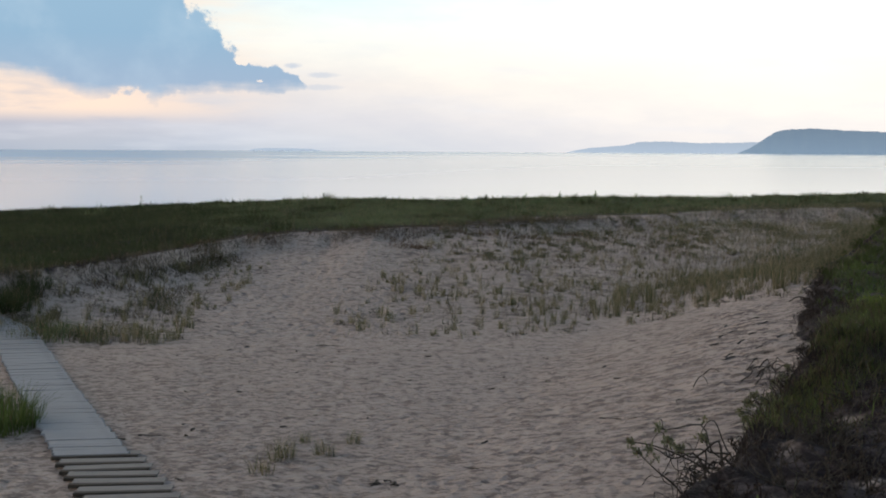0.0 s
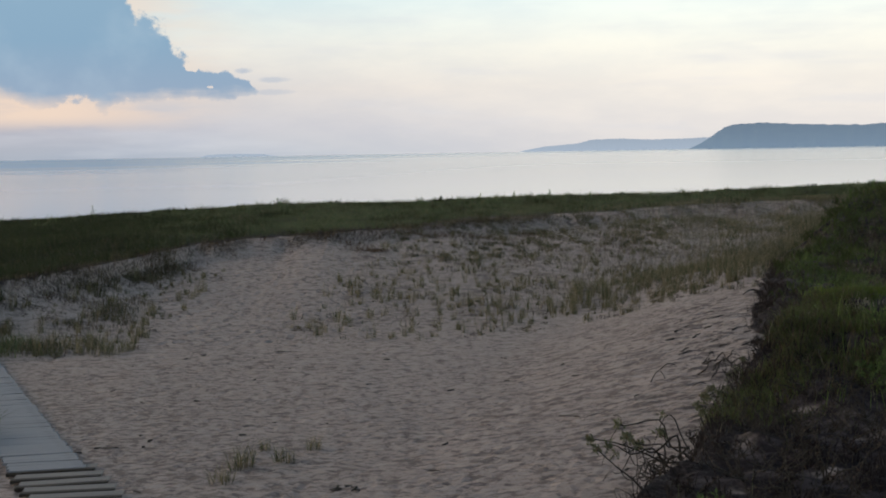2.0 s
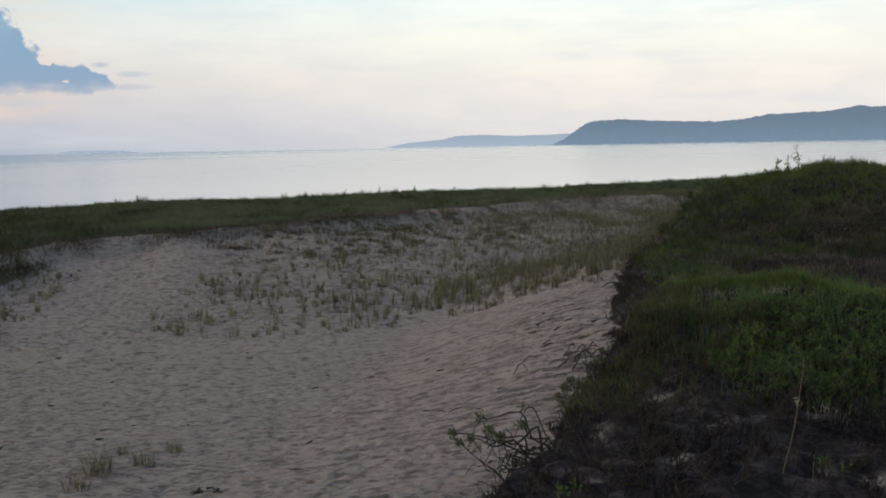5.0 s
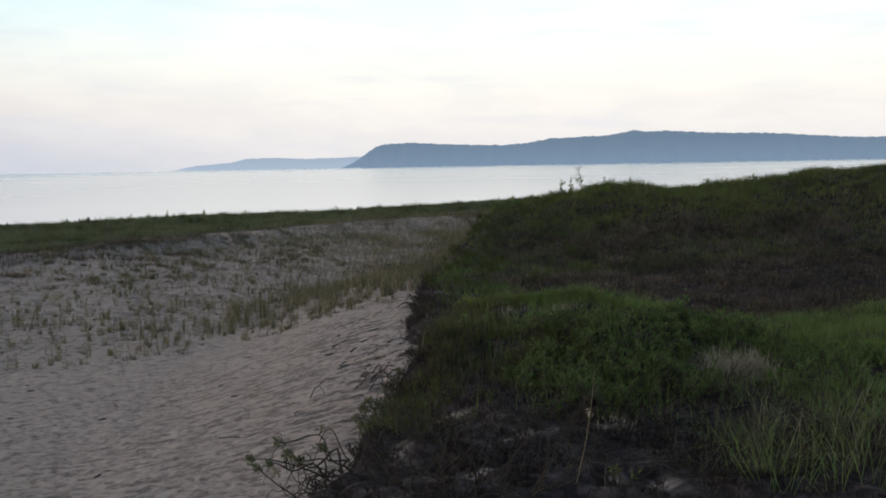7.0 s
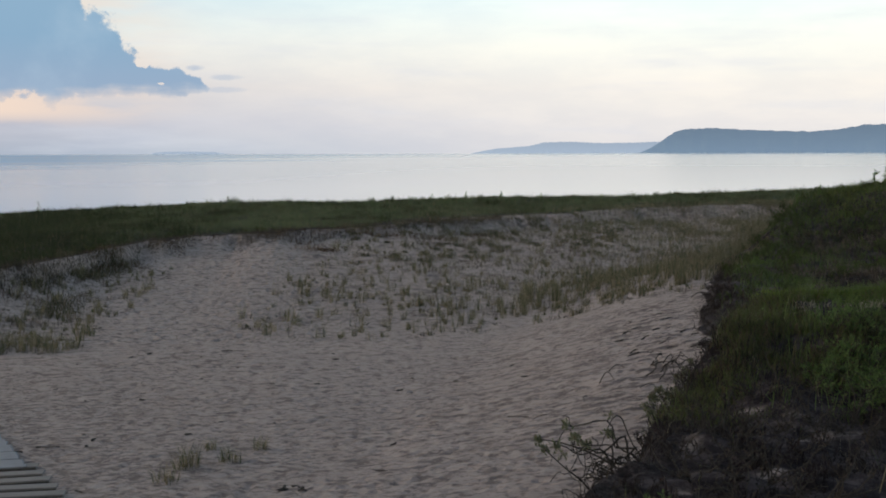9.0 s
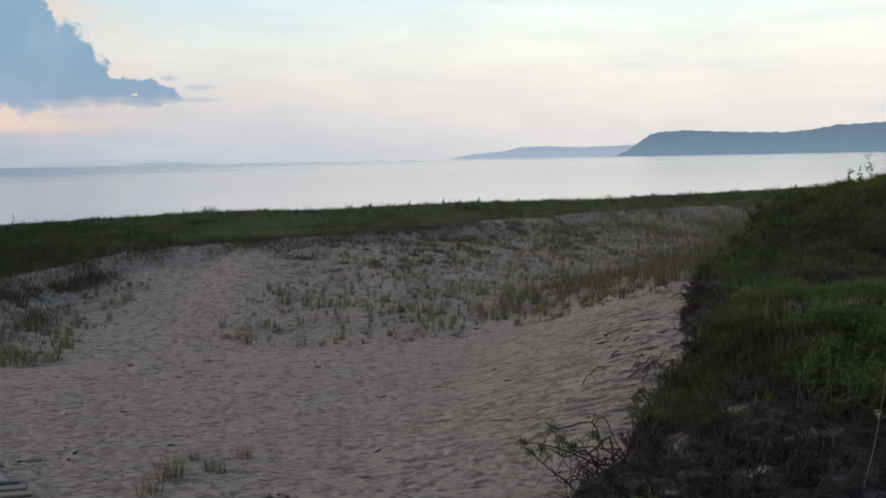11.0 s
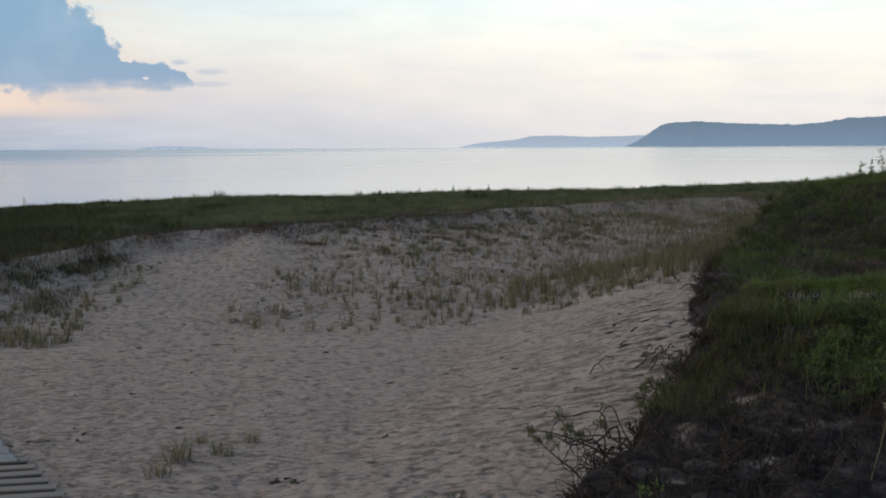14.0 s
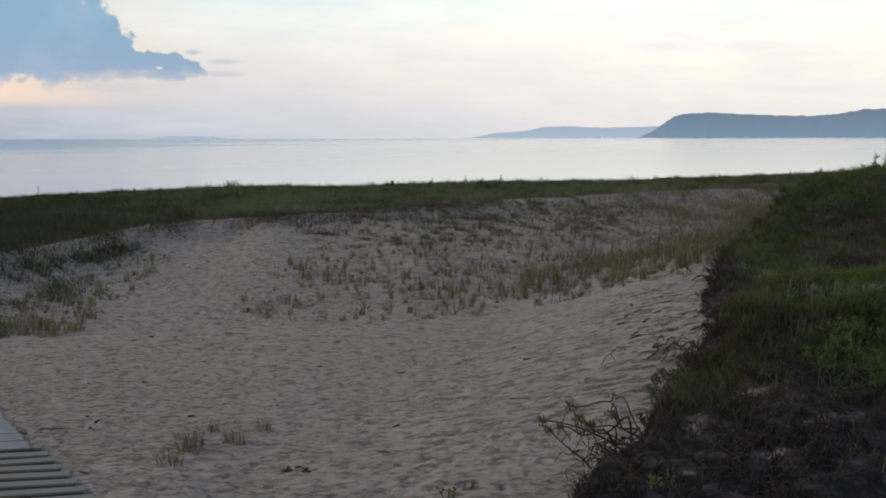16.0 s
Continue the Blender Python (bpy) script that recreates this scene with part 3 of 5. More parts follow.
# ---------------------------------------------------------------- grass on the ridge and mound
def scatter(n, x0, x1, y0, y1, keep, rng):
    x, y = rng.uniform(x0, x1, n), rng.uniform(y0, y1, n)
    k = rng.rand(n) < keep(x, y)
    x, y = x[k], y[k]
    return np.stack([x, y, height(x, y) - 0.01], 1)


def sward(name, base, h, w, spread, mat, label, seed):
    rng = np.random.RandomState(seed)
    n = len(base)
    hh = h * rng.uniform(0.55, 1.25, n) * (0.8 + 0.5 * (vnoise(base[:, 0], base[:, 1], 1.4) + 0.5))
    lean = np.concatenate([rng.normal(0, spread, (n, 2)), np.zeros((n, 1))], 1)
    v, f = blades(base, hh, w * rng.uniform(0.7, 1.3, n), lean, rng)
    return tagged(mesh_np(name, v, f, mat), label, "grass", kind="stuff")


R = np.random.RandomState(21)


def ridge_keep(x, y):
    ragged = 9.0 * step(x, 0, 6)
    return step(y - rim_y(x) + ragged * (vnoise(x, y, 2.0) + 0.4), -0.2, 1.2 + ragged) * (1 - on_mound(x, y) * (y < 46)) * (np.hypot(0.8 * x, y) < 84) * (np.abs(x) < 0.52 * y + 3) * (0.6 + 0.8 * np.clip(vnoise(x, y, 3.0) + 0.5, 0, 1))


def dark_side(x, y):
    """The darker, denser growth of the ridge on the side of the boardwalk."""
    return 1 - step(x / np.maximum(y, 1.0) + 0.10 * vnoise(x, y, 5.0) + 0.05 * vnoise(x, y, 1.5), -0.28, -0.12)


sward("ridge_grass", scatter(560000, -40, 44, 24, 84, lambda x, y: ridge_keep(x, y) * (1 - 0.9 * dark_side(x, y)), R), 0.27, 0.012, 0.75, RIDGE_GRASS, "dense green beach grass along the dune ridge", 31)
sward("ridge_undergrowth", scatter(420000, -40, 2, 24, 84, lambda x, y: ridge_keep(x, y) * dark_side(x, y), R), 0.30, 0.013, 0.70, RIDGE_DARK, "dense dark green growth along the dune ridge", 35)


def mound_keep(x, y):
    bare = step(vnoise(x, y, 0.9) + 0.5 * vnoise(x, y, 3.0), 0.22, 0.40)
    near = step(y + 0.25 * x + 2.4 * vnoise(x, y, 1.5) + 1.0 * vnoise(x, y, 0.5), 13.0, 14.4)
    front = 1 - (1 - step(y - 0.10 * x, 13.6, 14.8)) * (1 - 0.75 * step(vnoise(x, y, 1.1) + 0.4 * vnoise(x, y, 0.4), -0.02, 0.18))
    rim = 0.15 + 0.85 * step(x - mound_x(y), 0.9, 2.2) if np.max(y) < 27 else 1.0
    scoop = scoops(x, y) > 0.35
    slope = 1 - 0.45 * step(x - mound_x(y), 1.0, 3.5) * (y > 24) * (1 - step(y + 1.5 * vnoise(x, y, 2.0), 31.0, 34.5))
    shoulder = 0.25 + 0.75 * step(x - mound_x(y), 1.0, 2.8) if np.max(y) < 27 else 1.0
    hollow = 1 - step(y, 17.2, 19.0) * step(x - mound_x(y), 1.2, 3.0) * (y < 27)
    return shoulder * front * rim * hollow * step(x - mound_x(y), 0.1, 1.0) * near * (1 - bare) * (x < 0.86 * y + 2) * (1 - scoop) * slope


sward("mound_grass", scatter(230000, 3, 20, 11, 26, mound_keep, R), 0.24, 0.009, 0.60, MOUND_GRASS, "lush low green grass over the dune mound", 32)
sward("back_mound_grass", scatter(185000, 7, 44, 25, 58, mound_keep, R), 0.28, 0.013, 0.65, BACK_GRASS, "dark green grass on the far crest of the mound", 33)


def turf_keep(x, y):
    """Short turf along the hump's crest, running down to the far side."""
    line = np.interp(x, [4.5, 5.6, 7.2, 9.0, 11.0, 13.0], [15.6, 15.9, 15.9, 15.2, 14.5, 14.0])
    return step(y - line + 0.5 * vnoise(x, y, 0.7), -0.5, -0.1) * (1 - step(y - line, 0.7, 1.2)) * step(x - mound_x(y), 0.5, 1.2)


sward("crest_turf", scatter(150000, 4.5, 13.5, 13, 18, turf_keep, R), 0.11, 0.008, 0.55, TURF, "short bright green turf on the hump's crest", 34)


DARK_LEAF = blade_material("dark_leaf", (0.050, 0.074, 0.020), (0.104, 0.130, 0.038), (0.12, 0.09, 0.05), 0.10)
HEATH = blade_material("heath", (0.026, 0.018, 0.019), (0.074, 0.054, 0.049), (0.11, 0.085, 0.06), 0.08)

OLIVE_GRASS = blade_material("olive_grass", (0.094, 0.114, 0.038), (0.186, 0.208, 0.076), (0.13, 0.095, 0.06), 0.28)
BANK_OLIVE = blade_material("bank_olive", (0.075, 0.080, 0.045), (0.145, 0.142, 0.082), (0.22, 0.17, 0.11), 0.25)
CAP_GRASS = blade_material("cap_grass", (0.130, 0.162, 0.042), (0.240, 0.262, 0.082), (0.20, 0.17, 0.09), 0.10)
EDGE_BROWN = blade_material("edge_growth", (0.034, 0.026, 0.024), (0.090, 0.074, 0.060), (0.11, 0.080, 0.065), 0.10)
BRACKEN = blade_material("bracken", (0.048, 0.038, 0.029), (0.145, 0.112, 0.082), (0.17, 0.13, 0.09), 0.12)


def rim_brush(n, seed):
    """Withered growth hanging over the rim's lip in patches."""
    rng = np.random.RandomState(seed)
    x = rng.uniform(-13, 10, n)
    y = rim_y(x) + rng.normal(-0.35, 0.35, n)
    k = vnoise(x, 0 * x + 40, 1.6) + 0.3 * rng.rand(n) > 0.05
    x, y = x[k], y[k]
    return np.stack([x, y, height(x, y) - 0.01], 1)


sward("rim_brush", rim_brush(9000, 41), 0.20, 0.011, 0.95, BROWN_GRASS, "withered brown brush hanging over the sandy rim", 42)


def slope_keep(x, y):
    """Thin dry growth on the left bank, the upper far bank, the mound's front and its back slope."""
    left = step(x, -15, -13) * (1 - step(x, -7.8, -6.6)) * step(y, 26, 28) * (1 - step(y - rim_y(x), 0, 0.4))
    u = (y - foot_y(x)) / (rim_y(x) - foot_y(x))
    far = step(x, -1, 4) * step(u, 0.12, 0.75) * (u < 1.05) * (1 - on_mound(x, y))
    patch = step(0.8 * vnoise(x, y, 1.3) + 0.9 * vnoise(x, y, 0.45), 0.02, 0.40)
    return np.clip(1.6 * left + 0.45 * far, 0, 1.6) * patch


sward("bank_scrub", scatter(190000, -14, 14, 24, 58, slope_keep, R), 0.17, 0.012, 0.80, BROWN_GRASS, "low dry brownish growth on the sandy bank", 43)


def front_keep(x, y):
    patch = step(vnoise(x, y, 0.8) + 0.5 * vnoise(x, y, 0.3), -0.20, 0.15)
    near = step(x - mound_x(y), -0.15, 0.3) * (y < 18) * (1 - 0.75 * step(y + 0.25 * x, 12.0, 13.5))
    rag = step(x - mound_x(y), -0.35, 0.0) * (1 - step(x - mound_x(y), 0.3, 0.9)) * (y > 12)
    back = step(x - mound_x(y), 0.5, 1.5) * (y > 18) * (y < 36) * 0.35
    return (scoops(x, y) < 0.35) * np.clip(near * 0.22 + rag + back, 0, 1) * patch


sward("mound_scrub", scatter(130000, 1, 36, 8, 38, front_keep, R), 0.17, 0.014, 0.70, HEATH, "dark withered stems and litter on the mound", 44)


def heath_keep(x, y):
    patch = step(vnoise(x, y, 0.7) + 0.6 * vnoise(x, y, 0.28), -0.10, 0.15)
    return (scoops(x, y) < 0.35) * patch * step(x - mound_x(y), -0.30, 0.05) * (1 - 0.8 * step(y + 0.25 * x, 12.6, 14.0))


sward("mound_heath", scatter(90000, 1, 12, 7, 16, heath_keep, R), 0.12, 0.010, 0.90, HEATH, "dark tangled heath and dead stems on the mound's front", 46)


def edge_keep(x, y):
    e = x - mound_x(y)
    return (scoops(x, y) < 0.35) * step(e, -0.45, -0.1) * (1 - step(e, 0.6 - 0.4 * step(y, 13, 16), 1.8 - 1.2 * step(y, 13, 16))) * step(vnoise(x, y, 0.6), -0.25, 0.2)


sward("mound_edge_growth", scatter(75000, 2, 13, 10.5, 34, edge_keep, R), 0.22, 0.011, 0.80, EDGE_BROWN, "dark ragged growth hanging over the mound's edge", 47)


def fringe_keep(x, y):
    e = x - mound_x(y)
    return step(e, -0.75, -0.30) * (1 - step(e, 0.1, 0.5)) * step(vnoise(x, y, 0.35) + 0.4 * vnoise(x, y, 0.14), -0.20, 0.15)


sward("bank_fringe", scatter(16000, 0.6, 5.5, 8.5, 15.0, fringe_keep, R), 0.15, 0.012, 1.0, HEATH, "dark roots and dead stems fringing the undercut bank", 55)


def flank_keep(x, y):
    e = mound_x(y) - x
    u = (y - foot_y(x)) / (rim_y(x) - foot_y(x))
    side = step(e, 10.0, 0.5) * (e > -1.5) * step(y, 31, 36) * (y < 62)
    upper = 0.16 * step(x, 1, 7) * step(u, 0.55, 0.95) + 0.80 * step(x, 9, 15) * step(u, 0.45, 0.8)
    join_up = 1.0 * step(e, 5.0, 0.3) * step(y + 2.5 * vnoise(x, y, 2.0), 36, 44)
    return np.clip((side + upper) * (0.13 + 0.9 * np.clip(vnoise(x, y, 1.6) + 0.5 * vnoise(x, y, 0.5) + 0.05, 0, 0.5)) + join_up, 0, 1) * (e > -2.5)


sward("flank_grass", scatter(400000, 1, 26, 30, 62, flank_keep, R), 0.29, 0.012, 0.45, TUFT_GRASS, "olive grass thickening where the bank meets the mound", 48)


def cap_line(x, y):
    """Where the green cap of the back mound takes over from the scrub below."""
    return step(y + 0.45 * (x - 14) + 1.6 * vnoise(x, y, 1.5) + 0.8 * vnoise(x, y, 0.5), 33.6, 35.2)


def cap_keep(x, y):
    e = x - mound_x(y)
    return cap_line(x, y) * step(e, 2.2, 4.0) * (1 - step(y, 43, 46)) * (x < 0.86 * y + 2) * (0.45 + 0.9 * np.clip(vnoise(x, y, 1.2) + 0.5, 0, 0.6))


sward("cap_grass", scatter(90000, 11, 36, 28, 46, cap_keep, R), 0.24, 0.014, 0.60, CAP_GRASS, "yellowish green grass capping the back mound", 56)


def hollow_keep(x, y):
    e = x - mound_x(y)
    back = step(e, 1.5, 3.5) * step(y, 17.5, 19.5) * (1 - step(y, 34, 37)) * (x < 0.86 * y + 2)
    return back * (1 - 0.92 * cap_line(x, y)) * (0.25 + 0.75 * step(vnoise(x, y, 1.8) + 0.5 * vnoise(x, y, 0.6), -0.25, 0.25))


sward("hollow_scrub", scatter(200000, 6, 36, 17, 37, hollow_keep, R), 0.20, 0.016, 0.80, BRACKEN, "dark dead scrub filling the hollow behind the hump", 49)


def hollow_spot(x, y):
    return 1.0 if 1.8 < x - float(mound_x(np.array(y))) and x < 0.80 * y + 1 and float(cap_line(x, y)) < 0.4 and 0.5 * vnoise(x, y, 3.0) + vnoise(x, y, 1.2) > 0.05 else 0.0


PALE_SCRUB = blade_material("pale_scrub", (0.130, 0.100, 0.088), (0.250, 0.196, 0.170), (0.24, 0.19, 0.15), 0.2)


def thin_keep(x, y):
    u = (y - foot_y(x)) / (rim_y(x) - foot_y(x))
    inside = step(x, -3.5, 0.5) * (u > -0.05) * (u < 1) * (1 - on_mound(x, y))
    return inside * step(vnoise(x, y, 1.1), -0.1, 0.35)


sward("sparse_grass", scatter(13000, -4, 16, 27, 56, thin_keep, R), 0.24, 0.012, 0.25, TUFT_GRASS, "thin scattered beach grass on the sandy bank", 45)


def brush_mat(x, y, rx, ry, n, seed, mat, label):
    rng = np.random.RandomState(seed)
    q = rng.normal(size=(n, 2))
    bx, by = x + rx * q[:, 0], y + ry * q[:, 1]
    base = np.stack([bx, by, height(bx, by) - 0.01], 1)
    lean = np.concatenate([rng.normal(0, 0.9, (n, 2)), np.zeros((n, 1))], 1)
    v, f = blades(base, 0.20 * rng.uniform(0.5, 1.2, n), 0.018 * rng.uniform(0.7, 1.3, n), lean, rng)
    ob = tagged(mesh_np("dead_brush", v - [x, y, 0], f, mat), label, "dead brush", kind="stuff")
    ob.location = (x, y, 0)
    return ob


RUST = blade_material("rust_brush", (0.085, 0.050, 0.030), (0.16, 0.10, 0.06), (0.22, 0.16, 0.10), 0.15)
for k, (x, y, rx, ry, n) in enumerate(((-1.0, 41.8, 0.42, 0.25, 260), (-7.6, 38.2, 0.5, 0.5, 300), (-7.9, 37.0, 0.4, 0.3, 160), (-2.2, 43.0, 0.7, 0.25, 260), (0.8, 46.2, 0.6, 0.3, 200), (3.4, 47.5, 0.8, 0.4, 200), (-4.6, 42.2, 0.5, 0.2, 110), (-6.4, 40.9, 0.4, 0.25, 120), (1.9, 46.6, 0.5, 0.3, 130), (-9.6, 31.6, 0.6, 0.3, 160), (5.6, 49.4, 0.6, 0.3, 150))):
    brush_mat(x, y, rx, ry, n, 800 + k, RUST, "rust-brown dead brush lying below the sandy rim")
for k, (x, y, rx, ry, n) in enumerate(((-3.0, 43.6, 0.55, 0.25, 420), (-2.0, 44.8, 0.45, 0.3, 360), (-0.3, 46.4, 0.5, 0.3, 360), (1.2, 47.6, 0.6, 0.3, 380), (2.2, 49.6, 0.5, 0.3, 300), (-11.0, 31.6, 0.7, 0.4, 420), (-10.2, 32.6, 0.6, 0.6, 400),
                                       (-9.5, 33.4, 0.5, 0.7, 340), (-8.7, 34.6, 0.4, 0.7, 220), (-8.3, 36.2, 0.35, 0.6, 150), (-11.9, 30.6, 0.6, 0.4, 400), (-1.9, 44.0, 0.4, 0.2, 380), (-1.2, 44.7, 0.4, 0.2, 380), (-0.5, 45.3, 0.4, 0.2, 340), (7.2, 53.6, 0.5, 0.25, 260), (5.4, 51.6, 0.6, 0.3, 240), (8.3, 50.4, 0.8, 0.4, 260), (9.0, 44.5, 0.7, 0.4, 220))):
    brush_mat(x, y, 1.2 * rx, 1.4 * ry, n // 2, 840 + k, BRACKEN, "dark brown dead brush hanging from the grassy lip")


# ---------------------------------------------------------------- grass tufts
def tuft_mesh(name, seed, n, h, radius, spread, mat, w=0.013):
    rng = np.random.RandomState(seed)
    a, r = rng.uniform(0, 2 * np.pi, n), radius * np.sqrt(rng.rand(n))
    base = np.stack([r * np.cos(a), r * np.sin(a), np.full(n, -0.03)], 1)
    lean = np.stack([np.cos(a), np.sin(a), 0 * a], 1) * (0.35 * r / radius)[:, None] * spread * 2 + np.concatenate([rng.normal(0, spread * 0.6, (n, 2)), np.zeros((n, 1))], 1)
    v, f = blades(base, h * rng.uniform(0.5, 1.15, n), w * rng.uniform(0.7, 1.3, n), lean, rng)
    ob = mesh_np(name, v, f, mat)
    return ob


def plant(ob, x, y, turn, s, sz=1.0):
    ob.matrix_basis = pose(x, y, float(height(x, y)), 0, 0, turn) @ Matrix.Diagonal((s, s, s * sz, 1))
    return ob


def place_copies(kinds, spots, group):
    """One object a spot, sharing the meshes of its kind."""
    used = set()
    rng = random.Random(77)
    for x, y, s, sz in spots:
        k = rng.randrange(len(kinds))
        if k in used:
            first = kinds[k]
            ob = first.copy()
            scene.collection.objects.link(ob)
        else:
            ob = kinds[k]
            used.add(k)
        ob["group"] = group
        plant(ob, x, y, rng.uniform(0, 360), s, sz)
    for k, ob in enumerate(kinds):
        if k not in used:
            bpy.data.objects.remove(ob)


def spread_spots(rng, n, x0, x1, y0, y1, keep, gap, s0, s1):
    out, tries = [], 0
    while len(out) < n and tries < 40 * n:
        tries += 1
        x, y = rng.uniform(x0, x1), rng.uniform(y0, y1)
        if rng.random() > keep(x, y) or any((x - a) ** 2 + (y - b) ** 2 < gap * gap for a, b, _, _ in out):
            continue
        out.append((x, y, rng.uniform(s0, s1), rng.uniform(0.8, 1.2)))
    return out


def field_keep(x, y):
    x_, y_ = np.array(x), np.array(y)
    front = float(np.interp(x, [-3.2, -1.5, 1.2, 4.6, 7.0, 9], [29.5, 27.6, 27.0, 28.8, 29.6, 29.0]))
    u = (y - float(foot_y(x_))) / (float(rim_y(x_)) - float(foot_y(x_)))
    if y < front or u > 0.99 or float(mound_x(y_)) - x < 0.3 or x < -3.3 + 0.18 * (y - 28):
        return 0.0
    dense = float(np.clip(0.55 + 1.3 * vnoise(x_, y_, 2.4), 0.1, 1))
    return dense * (1.0 if y < 36 else 0.75)


def joined_tufts(name, spots, n, h, radius, spread, mat, w, label, seed):
    """Smaller tufts past counting, as one sheet of growth."""
    rng, parts = np.random.RandomState(seed), []
    for x, y, s, sz in spots:
        k = max(6, int(n * rng.uniform(0.5, 1.3)))
        a, r = rng.uniform(0, 2 * np.pi, k), radius * s * np.sqrt(rng.rand(k))
        base = np.stack([x + r * np.cos(a), y + r * np.sin(a), 0 * a], 1)
        base[:, 2] = height(base[:, 0], base[:, 1]) - 0.02
        lean = np.concatenate([rng.normal(0, spread, (k, 2)), np.zeros((k, 1))], 1)
        parts.append(blades(base, h * s * sz * rng.uniform(0.5, 1.15, k), w * rng.uniform(0.7, 1.3, k), lean, rng))
    return tagged(mesh_np(name, *join(parts), mat), label, "grass", kind="stuff")


marram = [tagged(tuft_mesh("marram_tuft", 100 + i, 14 + 6 * (i % 5), 0.44, 0.09 + 0.05 * (i % 3), 0.36, TUFT_GRASS, 0.011), "upright olive-green marram grass tuft rooted in pale sand", "grass tuft") for i in range(8)]
place_copies(marram, spread_spots(random.Random(5), 180, -3.4, 11, 27, 46, field_keep, 0.35, 0.40, 1.25), "marram tufts on the far bank")


def right_keep(x, y):
    return 1.0 if 0.3 < float(mound_x(np.array(y))) - x < 6.5 and y > float(np.interp(x, [3, 7, 10], [29.5, 29.6, 29.8])) + 0.7 + 2.4 * float(vnoise(x, y, 0.9)) else 0.0


marram_b = [tagged(tuft_mesh("marram_tuft", 130 + i, 26 + 6 * (i % 4), 0.58, 0.11, 0.20, TUFT_GRASS), "thick straw-tinted marram grass tuft at the bank's foot", "grass tuft") for i in range(6)]
place_copies(marram_b, spread_spots(random.Random(6), 44, 3, 11, 29, 38, right_keep, 0.35, 0.7, 1.2), "thick marram tufts beside the mound")


def left_keep(x, y):
    return 1.0 if 26.0 + 1.6 * float(vnoise(x, y, 0.7)) < y < float(rim_y(np.array(x))) - 0.6 and x < -6.2 + 0.05 * (y - 26) and x > -12 else 0.0


marram_c = [tagged(tuft_mesh("marram_tuft", 150 + i, 18 + 4 * (i % 4), 0.42, 0.09, 0.25, TUFT_GRASS), "short olive marram tuft on the boardwalk-side bank", "grass tuft") for i in range(6)]
place_copies(marram_c, spread_spots(random.Random(7), 45, -12, -5.2, 25.6, 36, left_keep, 0.35, 0.6, 1.2), "short marram tufts on the near bank")

joined_tufts("bank_tufts", spread_spots(random.Random(15), 420, -3.2, 12, 27, 56, field_keep, 0.16, 0.35, 0.9) + spread_spots(random.Random(16), 170, 3, 11, 29, 40, right_keep, 0.16, 0.5, 1.1)
             + spread_spots(random.Random(17), 110, -12, -5.0, 25.6, 38, left_keep, 0.2, 0.35, 0.9), 26, 0.40, 0.11, 0.38, TUFT_GRASS, 0.011, "small scattered marram tufts over the sandy banks", 18)
joined_tufts("bank_litter", spread_spots(random.Random(25), 420, -3.2, 12, 27.5, 56, field_keep, 0.2, 0.5, 1.2) + spread_spots(random.Random(26), 160, -12, -5.2, 25.6, 38, left_keep, 0.2, 0.5, 1.2),
             14, 0.15, 0.17, 0.95, BROWN_GRASS, 0.014, "low brown withered clumps strewn over the sandy banks", 27)
brush_rng = random.Random(33)


def upper_keep(x, y):
    u = (y - float(foot_y(np.array(x)))) / (float(rim_y(np.array(x))) - float(foot_y(np.array(x))))
    return 1.0 if 0.55 < u < 1.0 and x < float(mound_x(np.array(y))) - 0.5 else 0.0


joined_tufts("brush_patches", spread_spots(brush_rng, 100, 0, 13, 38, 58, upper_keep, 0.5, 0.4, 1.3), 90, 0.30, 0.30, 0.5, BANK_OLIVE, 0.013, "patches of dull olive-brown brush on the upper sandy bank", 28)


def bank_olive_keep(x, y):
    return step(x, -14, -12.5) * (1 - step(x, -8.0, -6.8)) * step(y, 25.8, 27) * (1 - step(y - rim_y(x), -0.6, 0.0)) * step(vnoise(x, y * 0.6, 1.1) + 0.5 * vnoise(x, y, 0.4), 0.0, 0.22)


sward("bank_grass", scatter(60000, -13.5, -6.5, 25.5, 41, bank_olive_keep, R), 0.22, 0.011, 0.70, BANK_OLIVE, "dull olive grass in patches on the boardwalk-side bank", 53)
lush = [tagged(tuft_mesh("beach_grass_clump", 170 + i, 90, 0.44, 0.50, 0.75, RIDGE_GRASS if i % 2 else BANK_OLIVE, 0.012), "dense green beach grass clump beside the boardwalk", "grass clump") for i in range(4)]
rng_l = random.Random(8)
place_copies(lush, [(-9.95 + 1.75 * k / 10 + rng_l.uniform(-0.12, 0.12), 25.7 + rng_l.uniform(0, 1.3), rng_l.uniform(0.6, 1.2), 1.0) for k in range(12)], "green clumps beside the boardwalk")
dim = [tagged(tuft_mesh("tall_grass_clump", 176 + i, 240, 0.62, 0.55, 0.70, BANK_OLIVE if i == 1 else RIDGE_DARK, 0.013), "dense dark green growth on the bank behind the boardwalk", "grass clump") for i in range(3)]
place_copies(dim, [(-12.6 + 1.9 * rng_l.random(), 27.2 + 2.9 * rng_l.random(), rng_l.uniform(0.7, 1.1), 1.0) for k in range(16)], "dark clumps behind the boardwalk")
thin = [tagged(tuft_mesh("beach_grass_clump", 180 + i, 44, 0.46, 0.24, 0.38, TUFT_GRASS, 0.011), "thin yellowish beach grass clump on the bank's sandy foot", "grass clump") for i in range(4)]
